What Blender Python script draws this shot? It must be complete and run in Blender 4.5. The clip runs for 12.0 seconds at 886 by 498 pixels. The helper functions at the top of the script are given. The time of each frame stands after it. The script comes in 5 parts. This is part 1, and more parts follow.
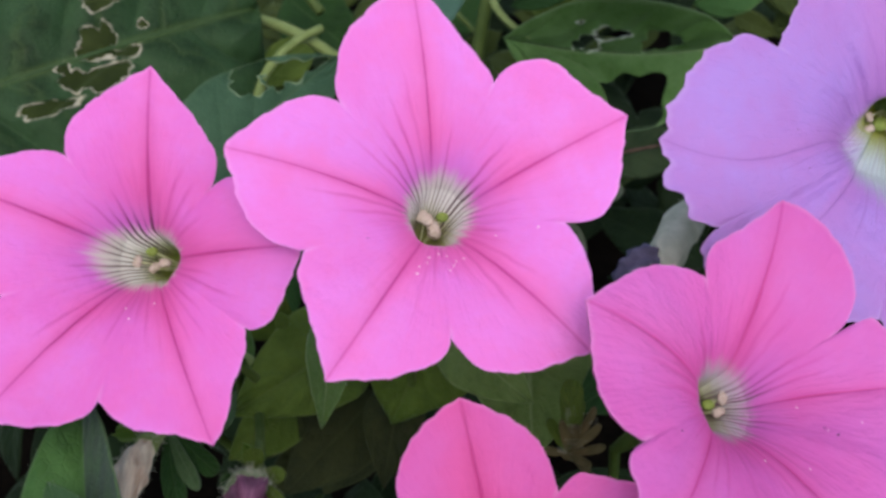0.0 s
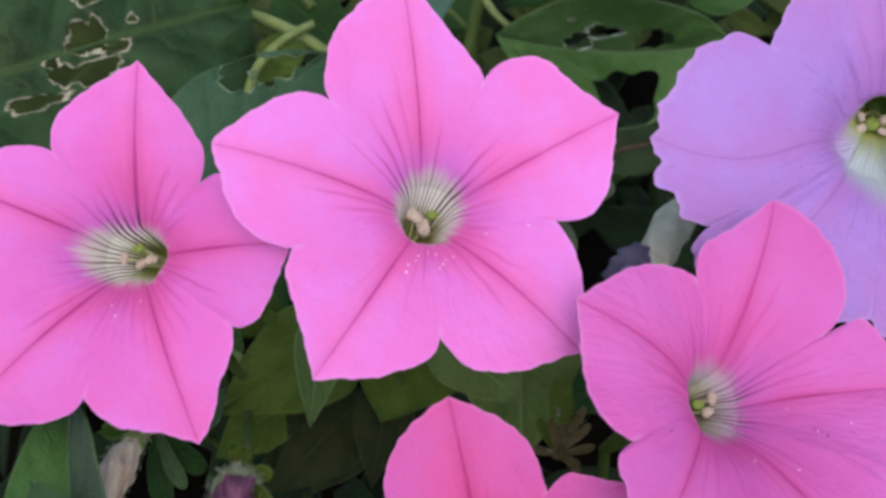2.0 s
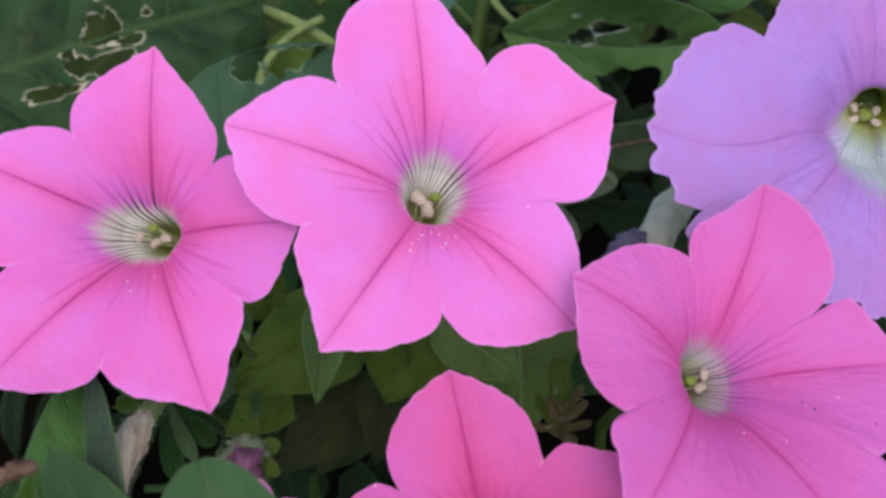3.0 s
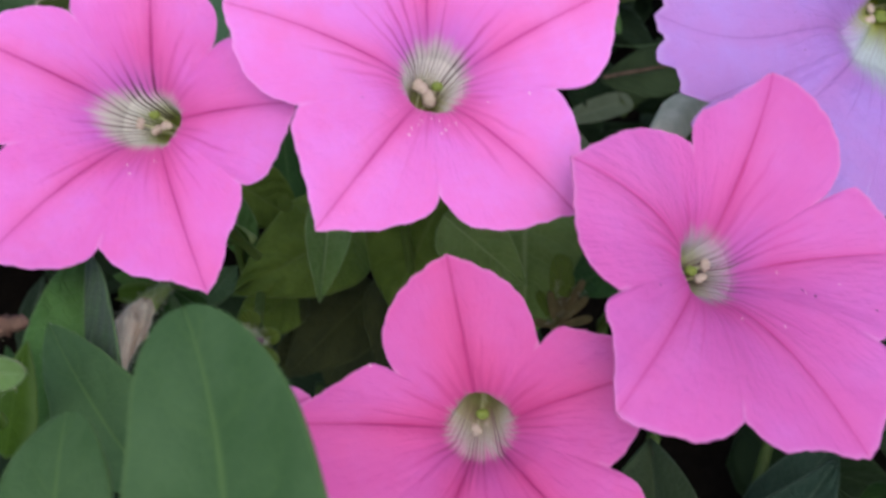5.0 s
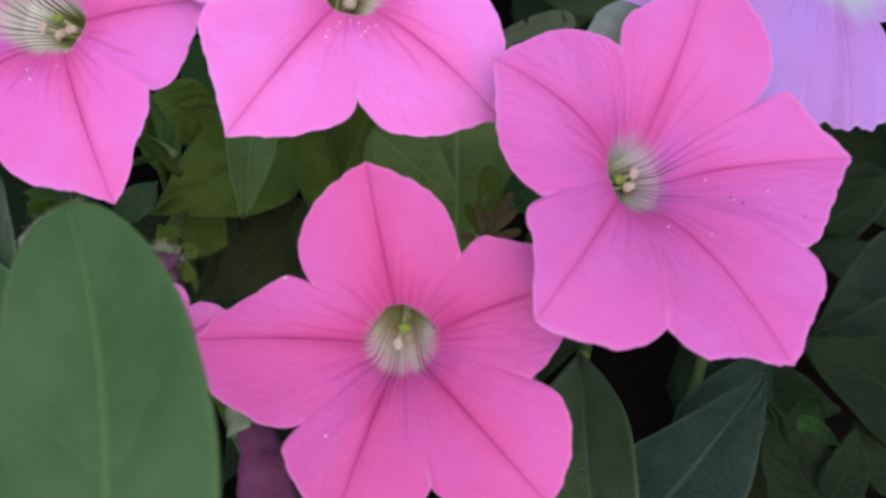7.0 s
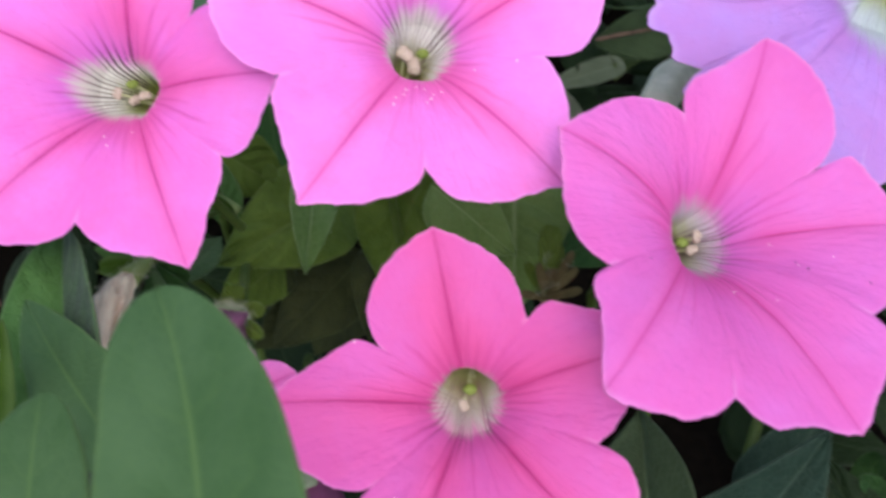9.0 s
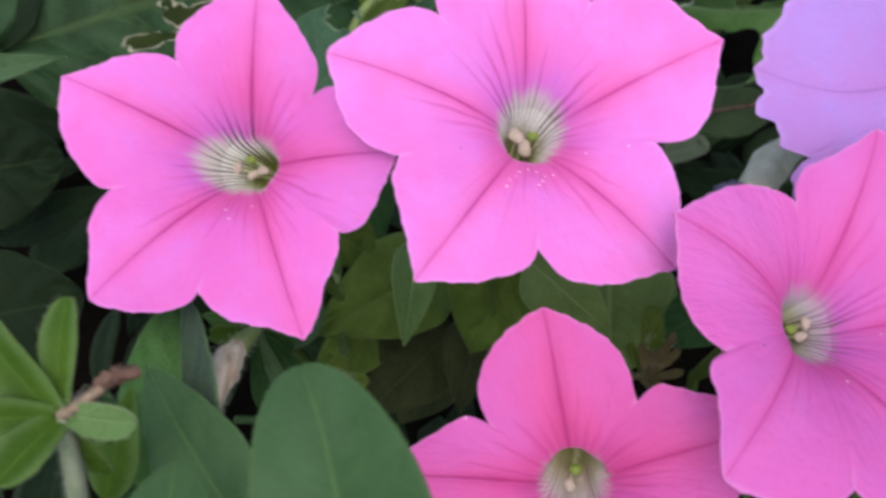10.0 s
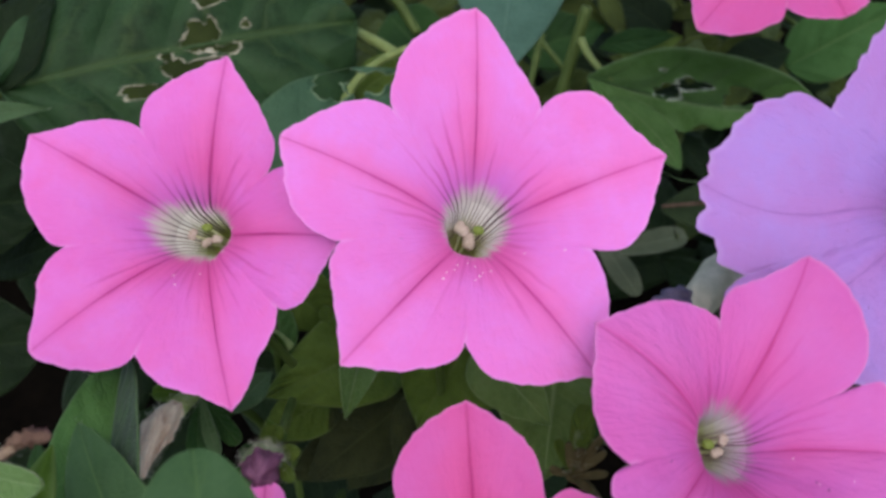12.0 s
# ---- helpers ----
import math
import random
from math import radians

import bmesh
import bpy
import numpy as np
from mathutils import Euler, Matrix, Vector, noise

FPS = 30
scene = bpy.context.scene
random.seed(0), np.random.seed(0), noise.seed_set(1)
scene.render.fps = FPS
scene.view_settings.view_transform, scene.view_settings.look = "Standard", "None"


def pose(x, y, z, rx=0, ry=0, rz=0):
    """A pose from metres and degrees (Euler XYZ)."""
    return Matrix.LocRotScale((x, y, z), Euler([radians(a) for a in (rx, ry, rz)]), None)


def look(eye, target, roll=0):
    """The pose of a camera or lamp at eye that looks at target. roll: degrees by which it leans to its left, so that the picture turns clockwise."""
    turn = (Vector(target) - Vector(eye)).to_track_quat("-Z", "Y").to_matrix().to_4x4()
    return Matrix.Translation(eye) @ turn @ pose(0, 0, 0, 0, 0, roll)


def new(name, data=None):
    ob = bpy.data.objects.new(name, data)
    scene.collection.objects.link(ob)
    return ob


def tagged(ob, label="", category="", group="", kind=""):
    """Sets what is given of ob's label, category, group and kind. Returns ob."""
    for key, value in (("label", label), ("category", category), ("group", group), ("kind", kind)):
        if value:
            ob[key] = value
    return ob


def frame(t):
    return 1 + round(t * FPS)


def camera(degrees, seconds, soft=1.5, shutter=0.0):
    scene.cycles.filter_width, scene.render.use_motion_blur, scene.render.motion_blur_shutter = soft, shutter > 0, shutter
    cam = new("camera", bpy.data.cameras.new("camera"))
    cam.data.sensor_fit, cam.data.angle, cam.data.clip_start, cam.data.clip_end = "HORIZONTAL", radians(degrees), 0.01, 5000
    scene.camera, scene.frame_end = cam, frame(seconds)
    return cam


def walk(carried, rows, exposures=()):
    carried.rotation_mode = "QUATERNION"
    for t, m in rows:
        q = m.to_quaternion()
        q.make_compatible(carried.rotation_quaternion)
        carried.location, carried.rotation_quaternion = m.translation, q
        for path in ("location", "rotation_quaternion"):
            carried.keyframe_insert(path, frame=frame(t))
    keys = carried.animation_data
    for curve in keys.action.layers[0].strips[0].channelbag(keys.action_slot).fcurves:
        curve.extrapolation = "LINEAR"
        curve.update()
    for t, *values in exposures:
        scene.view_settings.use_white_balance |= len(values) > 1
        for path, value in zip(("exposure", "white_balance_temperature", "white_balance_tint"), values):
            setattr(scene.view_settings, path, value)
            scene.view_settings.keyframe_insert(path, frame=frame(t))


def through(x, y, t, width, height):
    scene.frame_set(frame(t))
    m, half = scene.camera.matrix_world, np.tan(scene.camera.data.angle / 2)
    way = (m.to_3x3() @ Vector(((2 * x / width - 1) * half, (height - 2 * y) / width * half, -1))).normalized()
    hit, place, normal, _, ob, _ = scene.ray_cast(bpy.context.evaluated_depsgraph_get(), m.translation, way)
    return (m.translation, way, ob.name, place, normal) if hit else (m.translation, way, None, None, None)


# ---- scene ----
cam = camera(47.7, 12.0, soft=3.1, shutter=0.8)
cam.data.dof.use_dof, cam.data.dof.focus_distance, cam.data.dof.aperture_fstop = True, 0.205, 28.0
METRES, EYE, TILT, LEAN, TURN = 0.09, 0.35, -50.0, 0.0, 0.0
ROWS = [
    (0.0, 0.0000, 0.0000, -0.0000, 0.0000, 0.0000, 0.0000),
    (0.5, 0.0114, 0.0093, 0.0107, -0.0412, 0.0116, -0.0253),
    (1.0, 0.0079, 0.0226, 0.0147, -0.2170, -0.1419, 0.0116),
    (1.5, 0.0075, 0.0261, 0.0152, -0.0433, -0.1697, -0.1083),
    (2.0, 0.0065, 0.0137, 0.0024, -0.4268, -0.1773, -0.2778),
    (2.5, 0.0068, -0.0268, -0.0121, -0.1300, 0.2521, -0.5637),
    (3.0, 0.0174, -0.0655, -0.0464, 0.0264, 0.0185, -0.6807),
    (3.2, 0.0225, -0.0704, -0.0574, 0.2603, 0.1263, -0.7831),
    (4.8, 0.0687, -0.0629, -0.1937, 1.8562, -1.6445, -1.4329),
    (5.0, 0.0747, -0.0516, -0.1995, 1.4975, -2.2557, -1.4385),
    (5.5, 0.0872, -0.0221, -0.2105, 0.8803, -3.4434, -1.5319),
    (6.0, 0.1141, -0.0105, -0.2323, 0.2035, -4.2025, -1.3644),
    (6.5, 0.1393, 0.0091, -0.2611, -0.3212, -5.3241, -1.3803),
    (6.7, 0.1512, 0.0194, -0.2659, -0.8355, -5.6369, -1.3301),
    (8.3, 0.1400, -0.0135, -0.2022, -0.7992, -5.8671, -1.4416),
    (8.5, 0.1301, -0.0128, -0.1952, -0.2857, -5.1782, -1.4449),
    (9.0, 0.0921, -0.0054, -0.1769, 1.2205, -4.5047, -1.1397),
    (9.5, 0.0344, -0.0190, -0.1655, 3.0120, -2.1742, -1.8842),
    (10.0, -0.0269, -0.0520, -0.1478, 4.2113, -0.9984, -2.5943),
    (10.5, -0.0376, -0.0885, -0.1405, 5.6436, -0.3714, -3.2678),
    (11.0, 0.0152, -0.0898, -0.1122, 5.2815, 0.5424, -3.6354),
    (11.5, 0.0808, -0.1047, -0.0821, 4.3940, 1.6030, -4.4460),
    (12.0, 0.1418, -0.0963, -0.0465, 5.3133, 1.6118, -7.7218),
]
walk(cam, [(t, pose(0, 0, EYE, TILT, LEAN, TURN) @ pose(METRES * x, METRES * y, METRES * z, 90 + pitch, roll, yaw)) for t, x, y, z, yaw, pitch, roll in ROWS],
     exposures=[(0.0, 0.54), (3.0, 0.54), (5.0, 0.56), (5.5, 0.72), (6.5, 0.62), (8.5, 0.80), (9.0, 0.90), (9.5, 0.75), (10.0, 0.72), (10.5, 0.56), (11.5, 0.58), (12.0, 0.46)])

# ---- light: an overcast sky, with a broad soft sun from behind the camera ----
world = bpy.data.worlds.new("world")
scene.world = world
world.use_nodes = True
wn = world.node_tree
sky = wn.nodes.new("ShaderNodeTexSky")
sky.sky_type, sky.sun_disc = "NISHITA", False
sky.sun_elevation, sky.sun_rotation = radians(62), radians(172)
sky.air_density, sky.dust_density = 1.0, 3.0
wn.nodes["Background"].inputs["Strength"].default_value = 0.135
wn.links.new(sky.outputs["Color"], wn.nodes["Background"].inputs["Color"])
sun = new("sun", bpy.data.lights.new("sun", "SUN"))
sun.data.energy, sun.data.angle, sun.data.color = 1.0, radians(110), (1.0, 0.975, 0.97)
sun.matrix_world = look((0.15, -1.07, 2.05), (0, 0, 0))


# ---- materials ----
class Nodes:
    """A short way to write node trees."""

    def __init__(self, name):
        self.mat = bpy.data.materials.new(name)
        self.mat.use_nodes = True
        self.tree = self.mat.node_tree
        self.bsdf = self.tree.nodes["Principled BSDF"]
        self.out = self.tree.nodes["Material Output"]

    def put(self, socket, value):
        if isinstance(value, bpy.types.NodeSocket):
            self.tree.links.new(value, socket)
        elif value is not None:
            socket.default_value = (*value, 1) if isinstance(value, tuple) and len(value) == 3 and socket.type == "RGBA" else value

    def node(self, kind, operation=None, data_type=None, blend_type=None, interpolation_type=None, uv_map=None):
        n = self.tree.nodes.new(kind)
        if operation:
            n.operation = operation
        if data_type:
            n.data_type = data_type
        if blend_type:
            n.blend_type = blend_type
        if interpolation_type:
            n.interpolation_type = interpolation_type
        if uv_map:
            n.uv_map = uv_map
        return n

    def math(self, op, a, b=None, c=None):
        n = self.node("ShaderNodeMath", operation=op)
        for s, v in zip(n.inputs, (a, b, c)):
            self.put(s, v)
        return n.outputs[0]

    def ramp(self, x, x0, x1, y0=0.0, y1=1.0):
        n = self.node("ShaderNodeMapRange", interpolation_type="SMOOTHSTEP")
        for s, v in zip(n.inputs, (x, x0, x1, y0, y1)):
            self.put(s, v)
        return n.outputs[0]

    def mix(self, fac, a, b, blend="MIX"):
        n = self.node("ShaderNodeMix", data_type="RGBA", blend_type=blend)
        for s, v in zip((n.inputs[0], n.inputs[6], n.inputs[7]), (fac, a, b)):
            self.put(s, v)
        return n.outputs[2]

    def noise(self, scale, detail=3.0, rough=0.5, vector=None, stretch=None):
        n = self.node("ShaderNodeTexNoise")
        n.inputs["Scale"].default_value, n.inputs["Detail"].default_value, n.inputs["Roughness"].default_value = scale, detail, rough
        v = vector or self.node("ShaderNodeTexCoord").outputs["Object"]
        if stretch:
            m = self.node("ShaderNodeMapping")
            m.inputs["Scale"].default_value = stretch
            self.put(m.inputs["Vector"], v)
            v = m.outputs[0]
        self.put(n.inputs["Vector"], v)
        return n.outputs["Fac"]

    def rays(self, f, around, outward):
        """A vector that runs round the flower and out along it with no seam, for streaks that spread from the centre."""
        flat = self.node("ShaderNodeVectorMath", operation="MULTIPLY")
        self.put(flat.inputs[0], self.node("ShaderNodeTexCoord").outputs["Object"])
        flat.inputs[1].default_value = (1, 1, 0)
        unit = self.node("ShaderNodeVectorMath", operation="NORMALIZE")
        self.put(unit.inputs[0], flat.outputs[0])
        wide = self.node("ShaderNodeVectorMath", operation="SCALE")
        self.put(wide.inputs[0], unit.outputs[0])
        wide.inputs["Scale"].default_value = around
        out = self.node("ShaderNodeCombineXYZ")
        self.put(out.inputs[2], self.math("MULTIPLY", f, outward))
        total = self.node("ShaderNodeVectorMath", operation="ADD")
        self.put(total.inputs[0], wide.outputs[0])
        self.put(total.inputs[1], out.outputs[0])
        return total.outputs[0]

    def uv(self, layer):
        n = self.node("ShaderNodeSeparateXYZ")
        self.put(n.inputs[0], self.node("ShaderNodeUVMap", uv_map=layer).outputs[0])
        return n.outputs[0], n.outputs[1]

    def bump(self, height, strength, distance):
        n = self.node("ShaderNodeBump")
        n.inputs["Strength"].default_value, n.inputs["Distance"].default_value = strength, distance
        self.put(n.inputs["Height"], height)
        self.put(self.bsdf.inputs["Normal"], n.outputs[0])
        return n.outputs[0]

    def finish(self, colour, rough=0.5, through=None, amount=0.0, normal=None):
        """Sets the colour and the gloss; through: the colour of the light that a thin sheet lets pass."""
        self.put(self.bsdf.inputs["Base Color"], colour)
        self.put(self.bsdf.inputs["Roughness"], rough)
        if through is not None:
            t = self.node("ShaderNodeBsdfTranslucent")
            self.put(t.inputs["Color"], through)
            if normal is not None:
                self.put(t.inputs["Normal"], normal)
            m = self.node("ShaderNodeMixShader")
            m.inputs[0].default_value = amount
            self.put(m.inputs[1], self.bsdf.outputs[0])
            self.put(m.inputs[2], t.outputs[0])
            self.put(self.out.inputs[0], m.outputs[0])
        return self.mat


def petal_material(name, base, deep, pale, warm, vein, halo, streak, well, lines, crinkle=1.3, tint=(0.56, 0.17, 0.62), blur=1.45):
    """A petunia's limb and throat. Layer "petal": across from one cleft to the next, and out to the rim. Layer "mouth":
    millimetres from the centre over 50, and how strongly the dark lines show on this side. Layer "eye": the distance measured
    by the throat's radius, over 10 (it falls on down the tube), and how far the pale eye spreads. Layer "vein": the petal's
    number plus the way across it, so that veins run on from the tube to the limb."""
    n = Nodes(name)
    x, f = n.uv("petal")
    far, dark = n.uv("mouth")
    rho = n.math("MULTIPLY", far, 50.0)
    eye, pale_reach = n.uv("eye")
    eye = n.math("MULTIPLY", eye, 10.0)
    wide = n.math("MULTIPLY_ADD", pale_reach, 4.0, -2.0)
    u = n.math("ABSOLUTE", n.math("MULTIPLY_ADD", x, 2.0, -1.0))
    wander = n.math("MULTIPLY_ADD", n.noise(170, 2), 1.0, -0.5)
    side = n.math("MULTIPLY", n.math("MULTIPLY", u, rho), 0.62)
    broad, middle, fine = n.noise(55, 3), n.noise(210, 4, 0.6), n.noise(900, 4, 0.6)
    colour = n.mix(n.ramp(broad, 0.36, 0.64), base, pale)
    colour = n.mix(n.math("MULTIPLY", n.ramp(middle, 0.42, 0.72), 0.25), colour, warm)
    colour = n.mix(n.math("MULTIPLY", n.ramp(f, 0.55, 0.05), 0.30), colour, deep)
    colour = n.mix(n.math("MULTIPLY", n.ramp(fine, 0.35, 0.75), 0.12), colour, deep)
    grain = n.noise(1.0, 4, 0.6, n.rays(f, 42.0, 5.0))
    colour = n.mix(n.math("MULTIPLY", n.ramp(grain, 0.4, 0.7), 0.14), colour, pale)
    # the broad warm flush along the middle of each petal, and its thin midrib
    broad_flush = n.math("MULTIPLY", n.ramp(n.math("MULTIPLY_ADD", wander, 3.0, side), 0.4, 6.5, 1, 0), n.ramp(f, 1.0, 0.05, 0.25, 0.62))
    colour = n.mix(broad_flush, colour, warm)
    flush = n.math("MULTIPLY", n.ramp(n.math("ADD", side, wander), 0.1, 2.0, 1, 0), n.ramp(f, 1.0, 0.1, 0.10, halo))
    colour = n.mix(flush, colour, vein)
    rib = n.math("MULTIPLY", n.ramp(n.math("ADD", side, n.math("MULTIPLY", wander, 0.35)), 0.04, 0.38, 1, 0), n.ramp(f, 1.0, 0.2, 0.40, 0.80))
    colour = n.mix(rib, colour, vein)
    blush = n.math("MULTIPLY", n.ramp(f, 0.34, 0.04), n.math("MULTIPLY", n.ramp(dark, 0.45, 0.05), 0.5))
    colour = n.mix(blush, colour, n.mix(0.5, warm, vein))
    # the thin pale rim, and a highlight painted on the ridge that runs in from each cleft
    cleft = n.math("MULTIPLY", n.math("MULTIPLY", n.math("SUBTRACT", 1.0, u), rho), 0.62)
    ridge_glint = n.math("MULTIPLY", n.ramp(n.math("ADD", cleft, wander), 0.05, 0.7, 1, 0), n.ramp(f, 0.80, 1.0, 0, 0.40))
    rim = n.math("MULTIPLY", n.ramp(n.math("MULTIPLY_ADD", wander, 0.02, f), 0.965, 1.0), 0.30)
    colour = n.mix(n.math("MAXIMUM", ridge_glint, rim), colour, n.mix(0.35, pale, (0.86, 0.66, 0.84)))
    # veins that spread from the tube, each with a length and strength of its own
    q = n.uv("vein")[0]
    place = n.math("MULTIPLY_ADD", wander, 0.42, n.math("MULTIPLY", q, 8.0))
    cell = n.math("ROUND", place)
    white = n.node("ShaderNodeTexWhiteNoise")
    white.noise_dimensions = "1D"
    n.put(white.inputs["W"], cell)
    split = n.node("ShaderNodeSeparateColor")
    n.put(split.inputs[0], white.outputs["Color"])
    r1, r2, r3 = split.outputs
    off = n.math("MULTIPLY", n.math("ABSOLUTE", n.math("SUBTRACT", place, cell)), n.math("MULTIPLY", rho, 0.157))
    length = n.math("MULTIPLY", n.ramp(n.math("SUBTRACT", f, n.math("MULTIPLY", r3, 0.38)), 0.02, 0.34, 1, 0), n.math("MULTIPLY_ADD", r1, 0.40, 0.0))
    soft_vein = n.math("MULTIPLY", n.ramp(off, 0.06, 0.52, 1, 0), length)
    colour = n.mix(soft_vein, colour, vein)
    # a lilac bruise round the eye, then the pale eye, the green depth of the tube and the dark lines
    ragged = n.math("MULTIPLY_ADD", n.noise(1.0, 3, 0.6, n.rays(f, 16.0, 2.0)), -0.8, 0.4)
    edge = n.math("SUBTRACT", n.math("ADD", eye, ragged), wide)
    colour = n.mix(n.math("MULTIPLY", n.ramp(edge, 1.1, 2.6, 1, 0), n.math("MULTIPLY", n.math("MINIMUM", dark, 1.0), 0.6)), colour, tint)
    soft = n.math("MULTIPLY_ADD", n.math("MAXIMUM", wide, 0.0), 0.6, blur)
    colour = n.mix(n.ramp(edge, 0.9, soft, 1, 0), colour, streak)
    colour = n.mix(n.ramp(n.math("ADD", eye, n.math("MULTIPLY_ADD", n.noise(1.0, 2, 0.5, n.rays(f, 16.0, 2.0)), 0.4, -0.2)), 1.02, 0.5), colour, well)
    end = n.math("ADD", 1.15, n.math("MULTIPLY", dark, n.math("MULTIPLY_ADD", r1, 2.3, 0.25)))
    run = n.math("MULTIPLY", n.ramp(n.math("SUBTRACT", eye, end), -1.1, 0.1, 1, 0), n.ramp(eye, 0.30, 0.62))
    strong = n.math("MULTIPLY", n.math("MINIMUM", n.math("MULTIPLY", dark, 1.6), 1.0), n.math("MULTIPLY", n.math("MULTIPLY_ADD", r2, 0.4, 0.6), n.ramp(eye, 1.1, 2.0, 1.0, 0.45)))
    thick = n.math("MULTIPLY", n.math("MULTIPLY_ADD", r2, 0.11, 0.145), n.ramp(eye, 1.0, 3.5, 1.0, 1.25))
    streaks = n.math("MULTIPLY", n.math("MULTIPLY", n.ramp(off, n.math("MULTIPLY", thick, 0.25), n.math("MULTIPLY", thick, 1.25), 1, 0), run), strong)
    colour = n.mix(streaks, colour, n.mix(n.ramp(eye, 1.2, 2.2), lines, n.mix(0.2, vein, lines)))
    height = n.math("ADD", n.math("MULTIPLY", grain, 0.25), n.math("SUBTRACT", n.math("MULTIPLY", fine, 0.3), n.math("ADD", n.math("MULTIPLY", rib, 0.8), n.math("MULTIPLY", soft_vein, 1.2))))
    height = n.math("ADD", height, n.math("MULTIPLY", n.math("ADD", n.noise(240, 4, 0.55), n.noise(1.0, 3, 0.5, n.rays(f, 11.0, 5.0))), crinkle))
    height = n.math("ADD", height, n.math("MULTIPLY", n.noise(1.0, 2, 0.5, n.rays(f, 26.0, 7.0)), 0.55))
    bumped = n.bump(height, 0.5, 0.0008)
    n.bsdf.inputs["Specular IOR Level"].default_value = 0.25
    return n.finish(colour, 0.62, colour, 0.12, bumped)


def leaf_material(name, dark, light, vein, rough=0.45, veins=6.0, relief=0.5, blotch=0.3, shine=0.10, torn=(0.46, 0.43, 0.32), sheen=0.10, ribbed=0.13, bloom=None, down=None):
    """Layer "petal": across the blade (0.5 is the midrib) and along it."""
    n = Nodes(name)
    x, v = n.uv("petal")
    u = n.math("ABSOLUTE", n.math("MULTIPLY_ADD", x, 2.0, -1.0))
    wander = n.math("MULTIPLY_ADD", n.noise(150, 2), 0.7, -0.35)
    info = n.node("ShaderNodeObjectInfo").outputs["Random"]
    patch = n.noise(75, 4, 0.6)
    colour = n.mix(n.ramp(patch, 0.32, 0.68), dark, light)
    colour = n.mix(n.math("MULTIPLY", n.ramp(n.noise(420, 4, 0.65), 0.4, 0.75), blotch), colour, dark)
    colour = n.mix(n.math("MULTIPLY", info, 0.35), colour, dark)
    # a paler downy border
    if down:
        colour = n.mix(n.math("MULTIPLY", n.ramp(n.math("ADD", u, n.math("MULTIPLY", wander, 0.25)), 0.35, 1.0), 0.6), colour, down)
    # bloom: the fold's shade, painted grey over one half of the blade
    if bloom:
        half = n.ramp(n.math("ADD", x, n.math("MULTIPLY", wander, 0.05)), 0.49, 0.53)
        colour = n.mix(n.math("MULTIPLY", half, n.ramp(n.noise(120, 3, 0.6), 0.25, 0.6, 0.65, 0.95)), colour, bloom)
    # side veins run forward from the midrib in a curve; the blade is lighter between them
    bowed = n.math("SUBTRACT", n.math("MULTIPLY", u, 0.20), n.math("MULTIPLY", n.math("MULTIPLY", u, u), -0.12))
    phase = n.math("ADD", n.math("MULTIPLY", n.math("SUBTRACT", v, bowed), veins), wander)
    saw = n.math("ABSOLUTE", n.math("SUBTRACT", n.math("FRACT", phase), 0.5))
    between = n.math("MULTIPLY", n.ramp(saw, 0.08, 0.42), n.ramp(u, 0.0, 0.25))
    colour = n.mix(n.math("MULTIPLY", between, 1.2 * ribbed), colour, light)
    lateral = n.math("MULTIPLY", n.ramp(saw, 0.0, 0.09, 1, 0), n.ramp(u, 0.98, 0.15, 0.0, ribbed))
    rib = n.ramp(n.math("ADD", u, n.math("MULTIPLY", wander, 0.04)), 0.006, 0.06, 0.6, 0)
    colour = n.mix(n.math("MAXIMUM", lateral, rib), colour, vein)
    # a faint net of the finest veins
    net = n.node("ShaderNodeTexVoronoi")
    net.feature = "DISTANCE_TO_EDGE"
    net.inputs["Scale"].default_value = 520
    n.put(net.inputs["Vector"], n.node("ShaderNodeTexCoord").outputs["Object"])
    mesh = n.ramp(net.outputs["Distance"], 0.0, 0.14, 1, 0)
    colour = n.mix(n.math("MULTIPLY", mesh, 0.08), colour, vein)
    margin = n.math("MULTIPLY", n.ramp(n.math("ADD", u, n.math("MULTIPLY", n.noise(500, 2), 0.05)), 0.95, 1.02), 0.55)
    colour = n.mix(margin, colour, vein)
    height = n.math("SUBTRACT", n.math("ADD", n.math("MULTIPLY", between, 3.5 * ribbed), n.math("MULTIPLY", n.noise(330, 3, 0.6), 0.7)), n.math("ADD", n.math("MULTIPLY", mesh, 0.35), n.math("ADD", n.math("MULTIPLY", lateral, 2.0), rib)))
    bumped = n.bump(height, relief, 0.0008)
    # the gnawed rims of holes, layer "mouth"
    worn = n.uv("mouth")[0]
    rim = n.ramp(n.math("ADD", worn, n.math("MULTIPLY_ADD", n.noise(200, 3), 1.9, -0.82)), 0.60, 1.05)
    colour = n.mix(rim, colour, torn)
    n.bsdf.inputs["Specular IOR Level"].default_value = shine
    n.bsdf.inputs["Sheen Weight"].default_value = sheen
    n.bsdf.inputs["Sheen Roughness"].default_value = 0.45
    n.put(n.bsdf.inputs["Sheen Tint"], (0.62, 0.85, 0.62))
    return n.finish(colour, n.math("MULTIPLY_ADD", n.noise(300, 2), 0.2, rough), n.mix(0.15, colour, (0.25, 0.45, 0.03)), 0.12, bumped)


